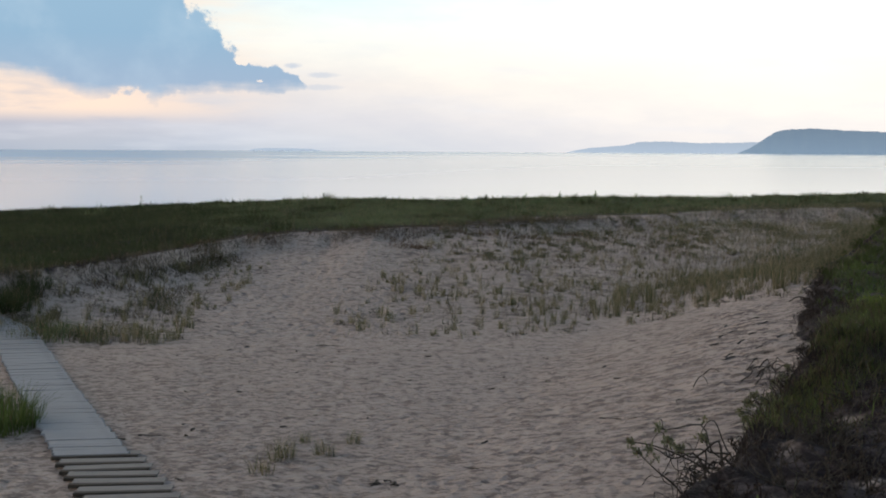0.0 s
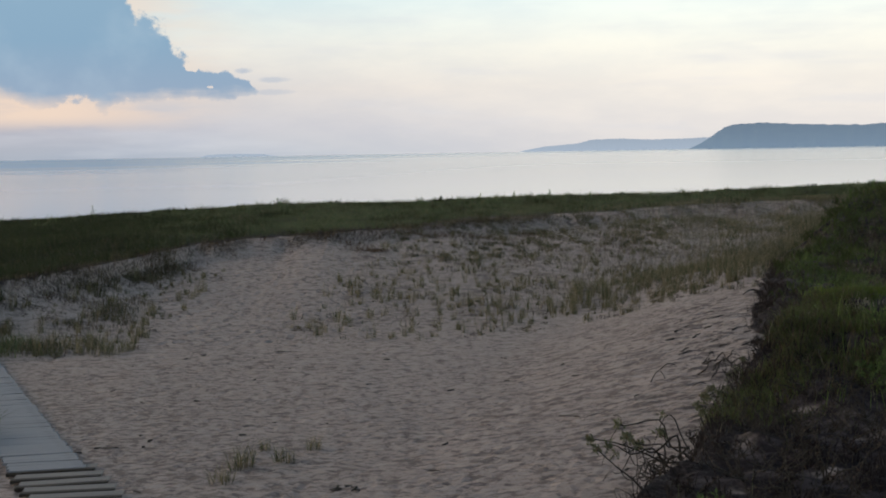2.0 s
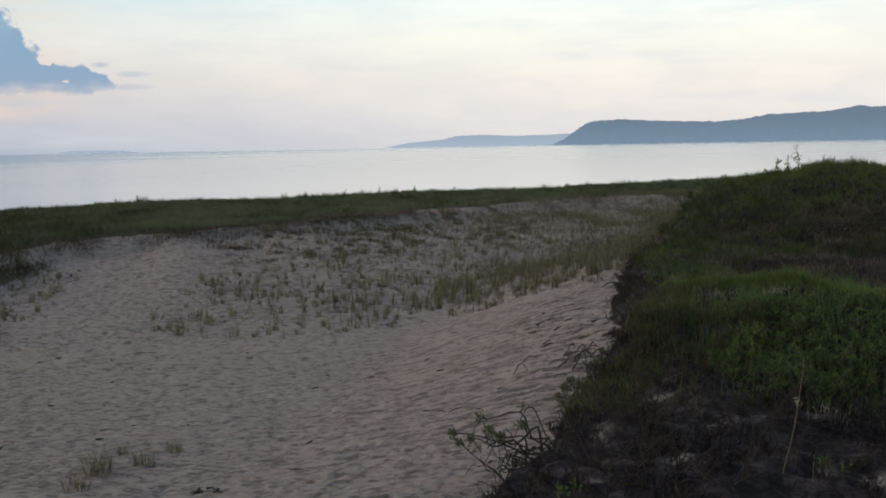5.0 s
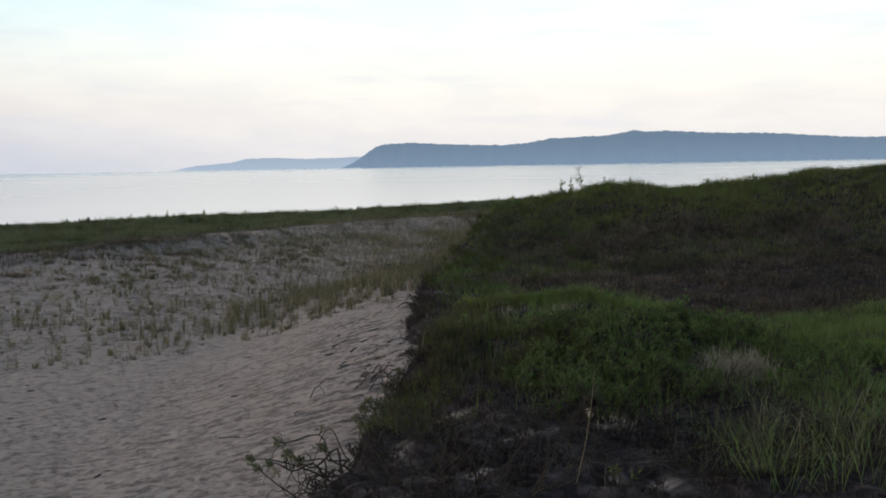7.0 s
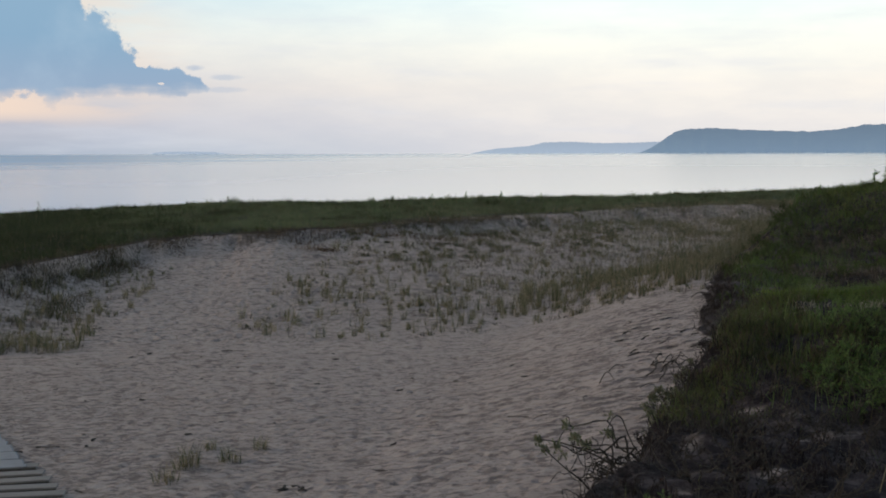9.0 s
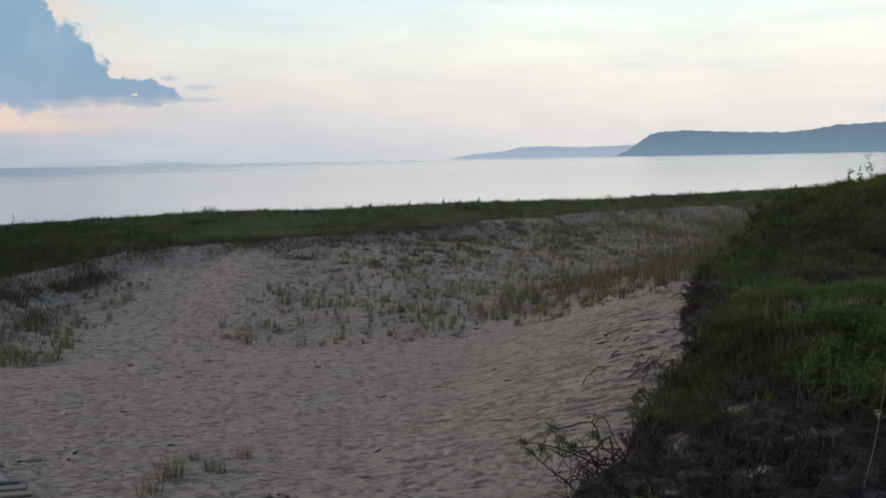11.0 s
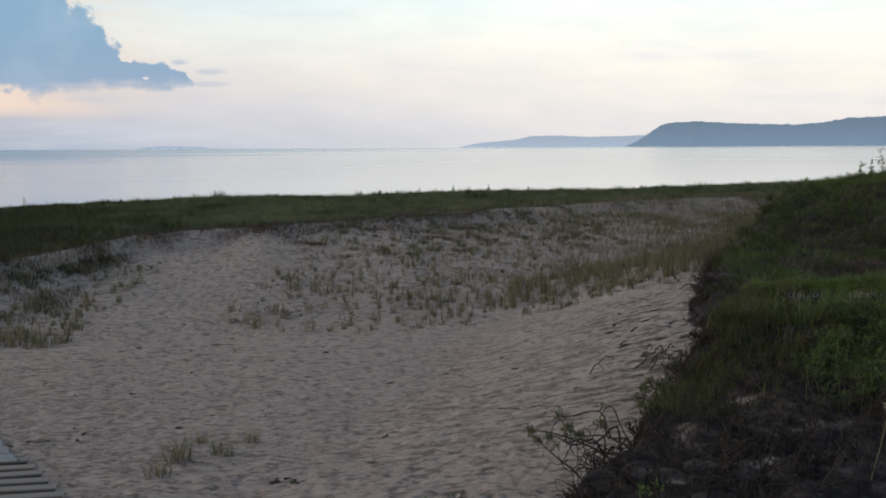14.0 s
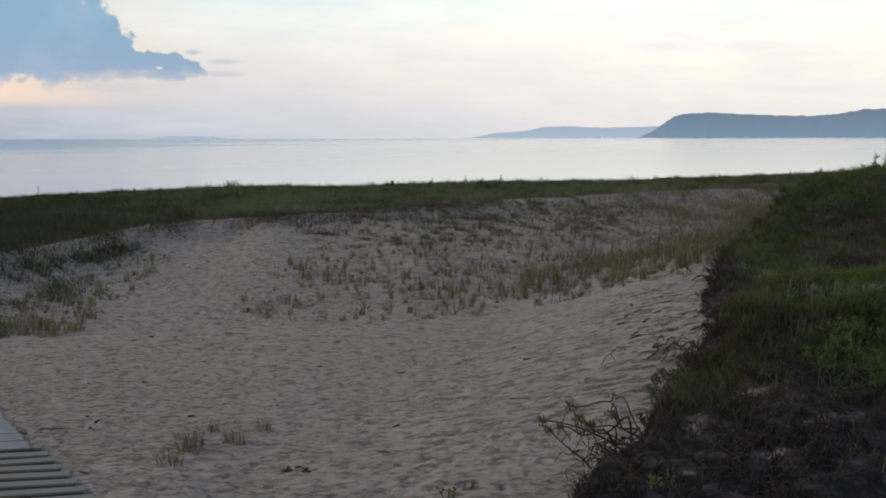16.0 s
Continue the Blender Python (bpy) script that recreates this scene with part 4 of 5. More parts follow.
place_copies(thin, [(-8.3 + 2.1 * k / 17 + rng_l.uniform(-0.15, 0.15), 25.7 + rng_l.uniform(0, 1.5), rng_l.uniform(0.6, 1.1), 1.0) for k in range(18)], "thin clumps at the bank's foot")

big = [tagged(tuft_mesh("tall_grass_clump", 190 + i, 900, 0.74, 0.72, 0.60, BACK_GRASS, 0.012), "tall dense dark green grass clump beside the boardwalk", "grass clump") for i in range(2)]
place_copies(big, [(-7.25, 18.0, 1.0, 1.0), (-8.1, 18.4, 1.1, 1.0)], "tall clumps beside the boardwalk")

near_kinds = [tagged(tuft_mesh("marram_tuft", 200 + i, n, h, r, 0.48, TUFT_GRASS, 0.009), "sparse dry marram tuft alone on trodden sand", "grass tuft") for i, (n, h, r) in enumerate(((100, 0.42, 0.18), (70, 0.32, 0.18), (80, 0.32, 0.15), (50, 0.30, 0.12)))]
for ob, (x, y) in zip(near_kinds, ((-2.33, 16.2), (-2.50, 15.45), (-1.74, 16.45), (-1.37, 17.2))):
    ob["group"] = "lone tufts on trodden sand"
    plant(ob, x, y, 30, 1.0)
extra = near_kinds[3].copy()
scene.collection.objects.link(extra)
plant(extra, -2.1, 17.2, 200, 0.8)

STRAW_GREEN = blade_material("pale_blades", (0.10, 0.13, 0.05), (0.20, 0.22, 0.10), (0.33, 0.29, 0.19), 0.2)
arch = [tagged(tuft_mesh("arching_grass_clump", 220 + i, 42, 0.95, 0.36, 1.15, (STRAW_GREEN, MOUND_GRASS, BACK_GRASS)[i], 0.008), "long arching green grass clump at the mound's front", "grass clump") for i in range(3)]
place_copies(arch, [(6.45, 8.9, 0.85, 1.0), (7.1, 9.6, 1.0, 1.0), (7.6, 9.2, 1.0, 1.1), (6.9, 10.5, 0.8, 1.0), (8.4, 10.4, 1.0, 1.0), (8.0, 8.4, 1.0, 1.0), (7.3, 10.2, 1.0, 1.0), (7.7, 10.9, 0.9, 1.0), (6.6, 9.5, 0.8, 1.1), (8.0, 9.9, 1.1, 1.0), (7.2, 8.8, 0.9, 1.0), (8.9, 11.2, 0.9, 1.0)], "arching clumps on the mound's front")


def ridge_spot(x, y):
    d = y - float(rim_y(np.array(x)))
    return 1.0 if 0.4 < d and 0.64 * x * x + y * y < 6400 and abs(x) < 0.5 * y + 2 and not (y < 46 and x > float(mound_x(np.array(y))) - 1) else 0.0


joined_tufts("hollow_scrub_patches", spread_spots(random.Random(71), 190, 10, 32, 24, 34.5, hollow_spot, 0.35, 0.5, 1.4), 60, 0.24, 0.40, 0.8, PALE_SCRUB, 0.016, "paler pinkish-brown dead scrub patches in the hollow", 72)
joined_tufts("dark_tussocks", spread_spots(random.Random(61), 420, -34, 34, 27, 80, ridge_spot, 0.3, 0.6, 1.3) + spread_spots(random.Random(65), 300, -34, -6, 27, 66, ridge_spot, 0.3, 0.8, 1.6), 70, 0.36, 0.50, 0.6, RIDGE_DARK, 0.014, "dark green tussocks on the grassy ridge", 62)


def brow_spot(x, y):
    r = math.hypot(0.8 * x, y)
    return 1.0 if 66 < r < 79 and abs(x) < 0.5 * y + 2 else 0.0


joined_tufts("brow_tufts", spread_spots(random.Random(67), 300, -36, 36, 50, 79, brow_spot, 0.3, 0.5, 1.5), 26, 0.36, 0.28, 0.40, RIDGE_GRASS, 0.034, "taller green tufts along the brow of the ridge", 68)
joined_tufts("brow_tussocks", spread_spots(random.Random(69), 170, -30, 36, 50, 79, brow_spot, 0.3, 0.4, 1.5), 26, 0.40, 0.22, 0.36, RIDGE_DARK, 0.034, "dark tussocks standing up along the brow of the ridge", 66)
joined_tufts("pale_tussocks", spread_spots(random.Random(63), 240, -12, 34, 27, 80, ridge_spot, 0.3, 0.5, 1.2), 60, 0.32, 0.60, 0.6, BANK_OLIVE, 0.012, "paler olive tussocks on the grassy ridge", 64)


# ---------------------------------------------------------------- shrubs
def wander(rng, start, way, length, n, wild):
    p, d, out = np.array(start, float), np.array(way, float), []
    d /= np.linalg.norm(d)
    for _ in range(n):
        out.append(p.copy())
        p = p + d * length / n
        d = d + rng.normal(0, wild, 3)
        d /= np.linalg.norm(d)
    out.append(p)
    return np.array(out)


def shrub(name, seed, stems, h, spread, leaf_n, leaf_len, leaf_mat, label, leafy_from=0.55):
    """A low shrub: bare dark stems below, leaf sprays above."""
    rng = np.random.RandomState(seed)
    root = tagged(new(name), label, "shrub")
    for k in range(stems):
        tubes, lv = [], []
        a = rng.uniform(0, 2 * np.pi)
        way = (math.cos(a) * spread, math.sin(a) * spread, 1.0)
        pts = wander(rng, (0.05 * math.cos(a), 0.05 * math.sin(a), -0.04), way, h * rng.uniform(0.7, 1.15), 7, 0.16)
        tubes.append(tube(pts, 0.008, 0.003, 4))
        ends = [pts]
        for _ in range(2):
            i = rng.randint(3, 6)
            side = wander(rng, pts[i], rng.normal(0, 0.6, 3) + [0, 0, 0.8], h * 0.35, 4, 0.2)
            tubes.append(tube(side, 0.005, 0.002, 3))
            ends.append(side)
        for e in ends:
            m = leaf_n // (stems * 3) + 1
            t = rng.uniform(leafy_from, 1.0, m) * (len(e) - 1)
            i = np.minimum(t.astype(int), len(e) - 2)
            base = e[i] + (e[i + 1] - e[i]) * (t - i)[:, None]
            way = rng.normal(0, 0.7, (m, 3)) + [0, 0, 0.7]
            lv.append(leaves(base, leaf_len * rng.uniform(0.7, 1.3, m), 0.38 * leaf_len * rng.uniform(0.8, 1.2, m), way, rng))
        stem = mesh_np("stem", *join(tubes), BARK, True, root)
        tagged(mesh_np("leaf_spray", *join(lv), leaf_mat, False, stem), kind="stuff")
    return root


def plant_thing(ob, spots, group):
    rng = random.Random(len(group))
    ob["group"] = group
    for k, (x, y, s) in enumerate(spots):
        m = pose(x, y, float(height(x, y)), 0, 0, rng.uniform(0, 360))
        if k == 0:
            ob.matrix_basis = m @ Matrix.Diagonal((s, s, s, 1))
        else:
            c = copy_thing(ob, m)
            c.matrix_basis = m @ Matrix.Diagonal((s, s, s, 1))


def spots_in(seed, n, x0, x1, y0, y1, inset, s0, s1, gap, fits=None):
    rng, out, tries = random.Random(seed), [], 0
    while len(out) < n and tries < 60 * n:
        tries += 1
        x, y = rng.uniform(x0, x1), rng.uniform(y0, y1)
        if x - float(mound_x(np.array(y))) < inset or (fits and not fits(x, y)) or any((x - a) ** 2 + (y - b) ** 2 < gap * gap for a, b, _ in out):
            continue
        out.append((x, y, rng.uniform(s0, s1)))
    return out


def is_bare(x, y):
    return (x - 8.75) ** 2 + (y - 12.9) ** 2 < 0.60


def clear_of_sand(x, y):
    return float(scoops(x, y)) < 0.30 and not is_bare(x, y)


for i in range(3):
    plant_thing(shrub("low_shrub", 300 + i, 9, 0.42, 0.55, 420, 0.036, LEAF, "low green leafy shrub with bare dark stems on the mound", 0.4),
                spots_in(50 + i, 20, 3.4, 10, 11.9, 14.4, 2.0, 0.7, 1.25, 0.35, clear_of_sand), "low shrubs along the mound's front")
for i in range(3):
    plant_thing(shrub("leafy_plant", 320 + i, 7, 0.34, 0.45, 380, 0.042, LEAF, "bright green leafy plant among mound grass", 0.2),
                spots_in(60 + i, 24, 4.4, 12, 12.6, 14.4, 2.0, 0.6, 1.3, 0.40, clear_of_sand), "leafy plants over the near hump")
for i in range(3):
    plant_thing(shrub("dense_shrub", 340 + i, 9, 0.80, 0.75, 620, 0.060, BACK_GRASS if i == 0 else DARK_LEAF, "dense dark green shrub on the back mound", 0.15),
                spots_in(70 + i, 18, 8, 20, 26, 37, 1.4, 0.30, 0.65, 0.9, lambda x, y: x - float(mound_x(np.array(y))) < 5 or y > 36), "dense shrubs on the back mound")
for i in range(2):
    plant_thing(shrub("dark_shrub", 370 + i, 9, 0.60, 0.85, 420, 0.070, DARK_LEAF, "dark green rounded shrub on the mound's flank", 0.15),
                spots_in(97 + i, 24, 6, 17, 18, 40, 0.25, 0.3, 0.7, 0.6, lambda x, y: x - float(mound_x(np.array(y))) < 2.2), "dark shrubs along the mound's flank")
rim_rng = random.Random(31)
rim_spots = [(x, float(rim_y(np.array(x))) + 0.3 + 3.0 * rim_rng.random() ** 2, rim_rng.uniform(0.25, 0.50)) for x in (rim_rng.uniform(-11, 12) for _ in range(26))]
plant_thing(shrub("rim_shrub", 376, 8, 0.55, 0.9, 320, 0.075, DARK_LEAF, "dark low shrub on the grassy lip of the ridge", 0.1), rim_spots, "dark shrubs along the ridge lip")
for i in range(2):
    plant_thing(shrub("heath_clump", 380 + i, 6, 0.24, 1.1, 230, 0.032, HEATH, "dark twiggy heath clump on the mound", 0.25),
                spots_in(90 + i, 28, 2, 10, 8.6, 12.2, 0.0, 0.5, 1.2, 0.26, clear_of_sand) + spots_in(95 + i, 22, 4, 12, 13, 30, -0.1, 0.7, 1.4, 0.4, lambda x, y: x - float(mound_x(np.array(y))) < 0.6), "heath clumps over the mound")
for i in range(2):
    plant_thing(shrub("crest_weed", 360 + i, 5, 0.42, 0.35, 130, 0.07, LEAF, "leafy weed along the mound's skyline", 0.2),
                spots_in(80 + i, 34, 15, 40, 36, 44, 0.5, 0.25, 0.75, 0.5, lambda x, y: float(height(x, y)) > 2.9), "weeds along the mound's skyline")


def twiggy(name, seed, label):
    """Bare arching twigs with a few leaves low down."""
    rng = np.random.RandomState(seed)
    root = tagged(new(name), label, "shrub")
    lv = []
    for k in range(11):
        a = rng.uniform(0, 2 * np.pi)
        pts = wander(rng, (0.08 * math.cos(a), 0.08 * math.sin(a), -0.03), (0.9 * math.cos(a), 0.9 * math.sin(a), 0.9), rng.uniform(0.3, 0.55), 9, 0.28)
        mesh_np("twig", *tube(pts, 0.007, 0.003, 4), BARK, True, root)
        base = pts[rng.randint(2, 10, 12)]
        lv.append(leaves(base, 0.032 * rng.uniform(0.7, 1.3, 12), 0.014 * rng.uniform(0.8, 1.2, 12), rng.normal(0, 0.6, (12, 3)) + [0, 0, 0.6], rng))
    mesh_np("leaves", *join(lv), EDGE_BROWN, False, root)
    return root


for i in range(2):
    plant_thing(twiggy("twiggy_shrub", 420 + i, "bare twiggy shrub with arching dark stems on sandy soil"), spots_in(101 + i, 30, 2.6, 8.8, 8.8, 12.9, 0.5, 0.7, 1.5, 0.28), "twiggy shrubs on the mound's front")


def forked_twig(seed, x, y, h):
    """Two or three bare stems springing from one foot in a V."""
    rng = np.random.RandomState(seed)
    root = tagged(new("forked_twig"), "bare dark forked twig standing in sandy soil", "twig", "forked twigs on the mound's sandy strip")
    root.matrix_basis = pose(x, y, float(height(x, y)), 0, 0, rng.uniform(-25, 25))
    for side in (-1, 1, 0.2)[:2 + seed % 2]:
        pts = wander(rng, (0, 0, -0.04), (0.50 * side + rng.normal(0, 0.1), rng.normal(0, 0.15), 1), h * rng.uniform(0.7, 1.1), 9, 0.16)
        stem = mesh_np("stem", *tube(pts, 0.010, 0.004, 5), BARK, True, root)
        for i in (4, 6):
            mesh_np("twig", *tube(wander(rng, pts[i], rng.normal(0, 0.5, 3) + [0.3 * side, 0, 0.7], 0.4 * h, 5, 0.2), 0.005, 0.002, 4), BARK, True, stem)


for k, (x, y, h) in enumerate(((4.61, 11.56, 0.40), (4.96, 11.42, 0.42), (5.44, 11.34, 0.44), (4.30, 12.30, 0.30), (4.85, 12.05, 0.34), (5.20, 11.75, 0.32), (3.95, 11.70, 0.22), (5.75, 11.60, 0.40), (6.10, 11.20, 0.42), (3.75, 11.35, 0.20))):
    forked_twig(440 + k, x, y, h)


def pale_keep(x, y):
    return step(x - mound_x(y), 0.1, 0.8) * step(y, 8.5, 9.5) * (0.3 + 0.7 * step(x, 4, 7)) * (1 - 0.5 * step(y, 14.5, 15.5))


sward("green_stems", scatter(2600, 4.5, 13, 11.8, 15.5, lambda x, y: step(x - mound_x(y), 1.0, 1.8) * (scoops(x, y) < 0.2) * step(vnoise(x, y, 0.8), -0.15, 0.2), R), 0.44, 0.008, 0.35, MOUND_GRASS, "tall bright green grass stems standing over the hump", 54)
sward("pale_stems", scatter(600, 2, 13, 8.5, 16, pale_keep, R), 0.36, 0.006, 0.55, STRAW_GREEN, "thin pale grass stems standing among the shrubs", 51)


def olive_keep(x, y):
    e = x - mound_x(y)
    return (scoops(x, y) < 0.35) * step(e, 0.0, 0.5) * (1 - step(e, 2.2, 3.6)) * step(y, 11.6, 13.0) * (1 - step(y, 15.5, 16.5)) * step(vnoise(x, y, 0.5) + 0.6 * vnoise(x, y, 1.4), -0.22, 0.12)


sward("olive_growth", scatter(60000, 2.5, 9, 10, 17, olive_keep, R), 0.20, 0.009, 0.75, OLIVE_GRASS, "dull olive-brown low growth on the mound's shoulder", 52)


def curl(rng, a, b, bow, wild):
    """A crooked way from a to b: one broad bow and smaller kinks."""
    a, b = np.array(a, float), np.array(b, float)
    t = np.linspace(0, 1, 15)[:, None]
    way = b - a
    side = np.cross(way, rng.normal(size=3))
    side /= np.linalg.norm(side) + 1e-9
    lift = np.cross(way, side)
    lift /= np.linalg.norm(lift) + 1e-9
    p = a + way * t + bow * np.linalg.norm(way) * np.sin(np.pi * t) * side
    for k in (2, 3, 5):
        p = p + wild / k * np.sin(np.pi * k * t + 0.0) * (rng.normal() * side + rng.normal() * lift)
    return p


def leaf_tuft(rng, tip, way, m, size):
    base = tip + rng.normal(0, 0.022, (m, 3)) - np.array(way) * rng.uniform(0, 0.09, m)[:, None]
    return leaves(base, size * rng.uniform(0.6, 1.25, m), 0.40 * size * rng.uniform(0.8, 1.2, m), rng.normal(0, 0.45, (m, 3)) + np.array(way) * 0.7 + [0, 0, 0.8], rng)


def edge_bush(name, seed, x, y, z, reach, drop, tips, loops, label):
    """A half-undermined bush: bare crooked branches curl out of the bank's edge, with leaf tufts at the raised tips."""
    rng = np.random.RandomState(seed)
    root = tagged(new(name), label, "bush")
    root.matrix_basis = pose(x, y, z, 0, 0, -14)
    lv = []
    for out, up in tips:
        tip = np.array([-out, rng.normal(0, 0.10), up])
        foot = (rng.uniform(-0.02, 0.12), rng.normal(0, 0.10), rng.uniform(-drop, 0.02))
        pts = curl(rng, foot, tip, rng.uniform(-0.30, 0.30), 0.15)
        branch = mesh_np("branch", *tube(pts, 0.016, 0.006, 6), BARK, True, root)
        lv.append(leaf_tuft(rng, tip, (-0.5, 0, 0.5), 32, 0.062))
        for _ in range(2):
            i = rng.randint(8, 14)
            end = pts[i] + [rng.uniform(-0.12, 0.06), rng.normal(0, 0.06), rng.uniform(0.03, 0.17)]
            mesh_np("twig", *tube(curl(rng, pts[i], end, 0.2, 0.02), 0.006, 0.003, 4), BARK, True, branch)
            if rng.rand() < 0.55:
                lv.append(leaf_tuft(rng, end, (-0.3, 0, 0.6), 18, 0.054))
    for k in range(loops):
        a = np.array([rng.uniform(-0.02, 0.14), rng.normal(0, 0.12), rng.uniform(-drop * 0.8, 0.04)])
        a[0] -= 0.9 * reach * (k % 3) * 0.22
        b = a + [-reach * rng.uniform(0.15, 0.70), rng.normal(0, 0.12), -drop * rng.uniform(-0.35, 0.95)]
        mesh_np("bare_branch", *tube(curl(rng, a, b, rng.uniform(-0.75, 0.75), 0.16), rng.uniform(0.006, 0.011), 0.004, 5), BARK, True, root)
    mesh_np("leaves", *join(lv), OLIVE_LEAF, False, root)
    return root


plant_thing(shrub("sprig", 390, 3, 0.20, 0.5, 40, 0.05, LEAF, "small fresh green sprig growing alone", 0.3), [(1.12, 13.3, 1.0), (2.62, 9.25, 1.1), (5.2, 9.6, 1.1), (1.4, 13.6, 0.6)], "sprigs at the bowl's near edge")
edge_bush("gnarled_bush", 401, 3.14, 12.15, 1.10, 0.95, 0.50, ((1.08, 0.22), (1.00, 0.12), (0.78, 0.40), (0.66, 0.28), (0.54, 0.18), (0.30, 0.34), (0.88, 0.16)), 32, "gnarled half-bare bush with olive leaves at the undercut edge")
edge_bush("gnarled_bush", 407, 4.15, 14.1, 1.15, 0.40, 0.25, ((0.30, 0.22), (0.22, 0.30), (0.38, 0.10), (0.12, 0.26), (0.26, 0.14), (0.34, 0.02)), 7, "smaller olive-leaved bush leaning out from the sandy edge")
edge_bush("gnarled_bush", 419, 4.62, 15.0, 0.85, 0.35, 0.30, ((0.25, 0.28), (0.32, 0.12), (0.12, 0.32)), 7, "low bush with pale olive leaves on the undercut edge")
edge_bush("gnarled_bush", 423, 5.10, 16.6, 0.85, 0.35, 0.25, ((0.20, 0.26), (0.10, 0.36)), 8, "sparse twiggy bush with a few pale leaves at the edge")
edge_bush("gnarled_bush", 413, 5.60, 17.9, 1.00, 0.50, 0.25, ((0.10, 0.12),), 10, "dark tangle of bare twigs above the sand slope")


# ---------------------------------------------------------------- tall weeds against the sky
def tall_weed(seed, x, y, h, label):
    rng = np.random.RandomState(seed)
    root = tagged(new("tall_weed"), label, "weed", "tall weeds along the skyline")
    root.matrix_basis = pose(x, y, float(height(x, y)))
    stem = wander(rng, (0, 0, -0.05), (rng.normal(0, 0.1), 0, 1), h, 8, 0.07)
    mesh_np("stem", *tube(stem, 0.006, 0.002, 4), BARK, True, root)
    sprays, lv = [], []
    for i in (1, 1, 2, 2, 2, 3, 3, 4, 4, 5, 5, 6, 7, 8):
        side = wander(rng, stem[i], rng.normal(0, 0.75, 3) + [0, 0, 0.7], h * (0.42 - 0.035 * i), 3, 0.15)
        sprays.append(tube(side, 0.004, 0.002, 3))
        m = 5
        lv.append(leaves(side[rng.randint(0, 4, m)], 0.10 * rng.uniform(0.7, 1.3, m), 0.035 * rng.uniform(0.8, 1.2, m), rng.normal(0, 0.5, (m, 3)) + [0, 0, 0.9], rng))
    shoots = tagged(mesh_np("shoot_spray", *join(sprays), BARK, True, root), kind="stuff")
    mesh_np("leaves", *join(lv), LEAF, False, shoots)


for k, (az, dist, h) in enumerate(((-14.8, 76, 0.85), (-5.9, 75, 0.6), (5.86, 76, 0.5), (7.6, 76, 0.5), (4.1, 76, 0.45), (1.2, 75, 0.4), (12.6, 76, 0.4), (-11.0, 75, 0.35), (9.6, 75, 0.4), (-1.5, 75, 0.35), (26.4, 42.3, 0.95), (25.4, 42, 0.60), (25.9, 42, 0.55), (22.0, 41, 0.35), (23.0, 41, 0.35))):
    tall_weed(500 + k, dist * math.sin(radians(az)), dist * math.cos(radians(az)), h, "dark leafy weed standing above the ridge grass")


# ---------------------------------------------------------------- pale dead grass
STRAW = blade_material("straw", (0.40, 0.35, 0.26), (0.54, 0.48, 0.37), (0.30, 0.25, 0.16), 0.2)


def dead_patch(seed, x, y, rx, ry, n, h):
    rng = np.random.RandomState(seed)
    q = rng.normal(0, 0.55, (n, 2))
    bx, by = x + rx * q[:, 0], y + ry * q[:, 1]
    z0 = float(height(x, y))
    base = np.stack([bx - x, by - y, height(bx, by) - z0 - 0.01], 1)
    lean = np.concatenate([rng.normal(0.25, 0.55, (n, 2)), np.zeros((n, 1))], 1)
    ob = tagged(mesh_np("dead_grass_patch", *blades(base, h * rng.uniform(0.4, 1.2, n), 0.010 * rng.uniform(0.7, 1.3, n), lean, rng), STRAW), "flattened patch of pale dead grass on the mound", "dead grass", "dead grass patches on the mound", "stuff")
    ob.location = (x, y, z0)


for k, (x, y, rx, ry, n, h) in enumerate(((8.80, 13.0, 0.55, 0.36, 900, 0.26), (6.3, 15.2, 0.22, 0.14, 110, 0.14), (7.15, 15.1, 0.30, 0.12, 120, 0.14), (5.55, 15.0, 0.12, 0.10, 60, 0.12), (6.1, 11.4, 0.3, 0.2, 60, 0.14))):
    dead_patch(900 + k, x, y, rx, ry, n, h)


# ---------------------------------------------------------------- roots, sticks and debris on the sand
def stick(name, label, category, group, x, y, way, length, r, wild, seed, arc=0.0):
    rng = np.random.RandomState(seed)
    pts = wander(rng, (0, 0, 0), way, length, 10, wild)
    t = np.linspace(0, 1, len(pts))
    gx, gy = pts[:, 0] + x, pts[:, 1] + y
    z0 = float(height(x, y))
    pts[:, 2] = height(gx, gy) - z0 + r * 0.5 + arc * np.sin(np.pi * t) + 0.3 * arc * t
    v, f = tube(pts, r, r * 0.45, 6)
    ob = tagged(mesh_np(name, v, f, BARK, True), label, category, group)
    ob.location = (x, y, z0)
    return ob


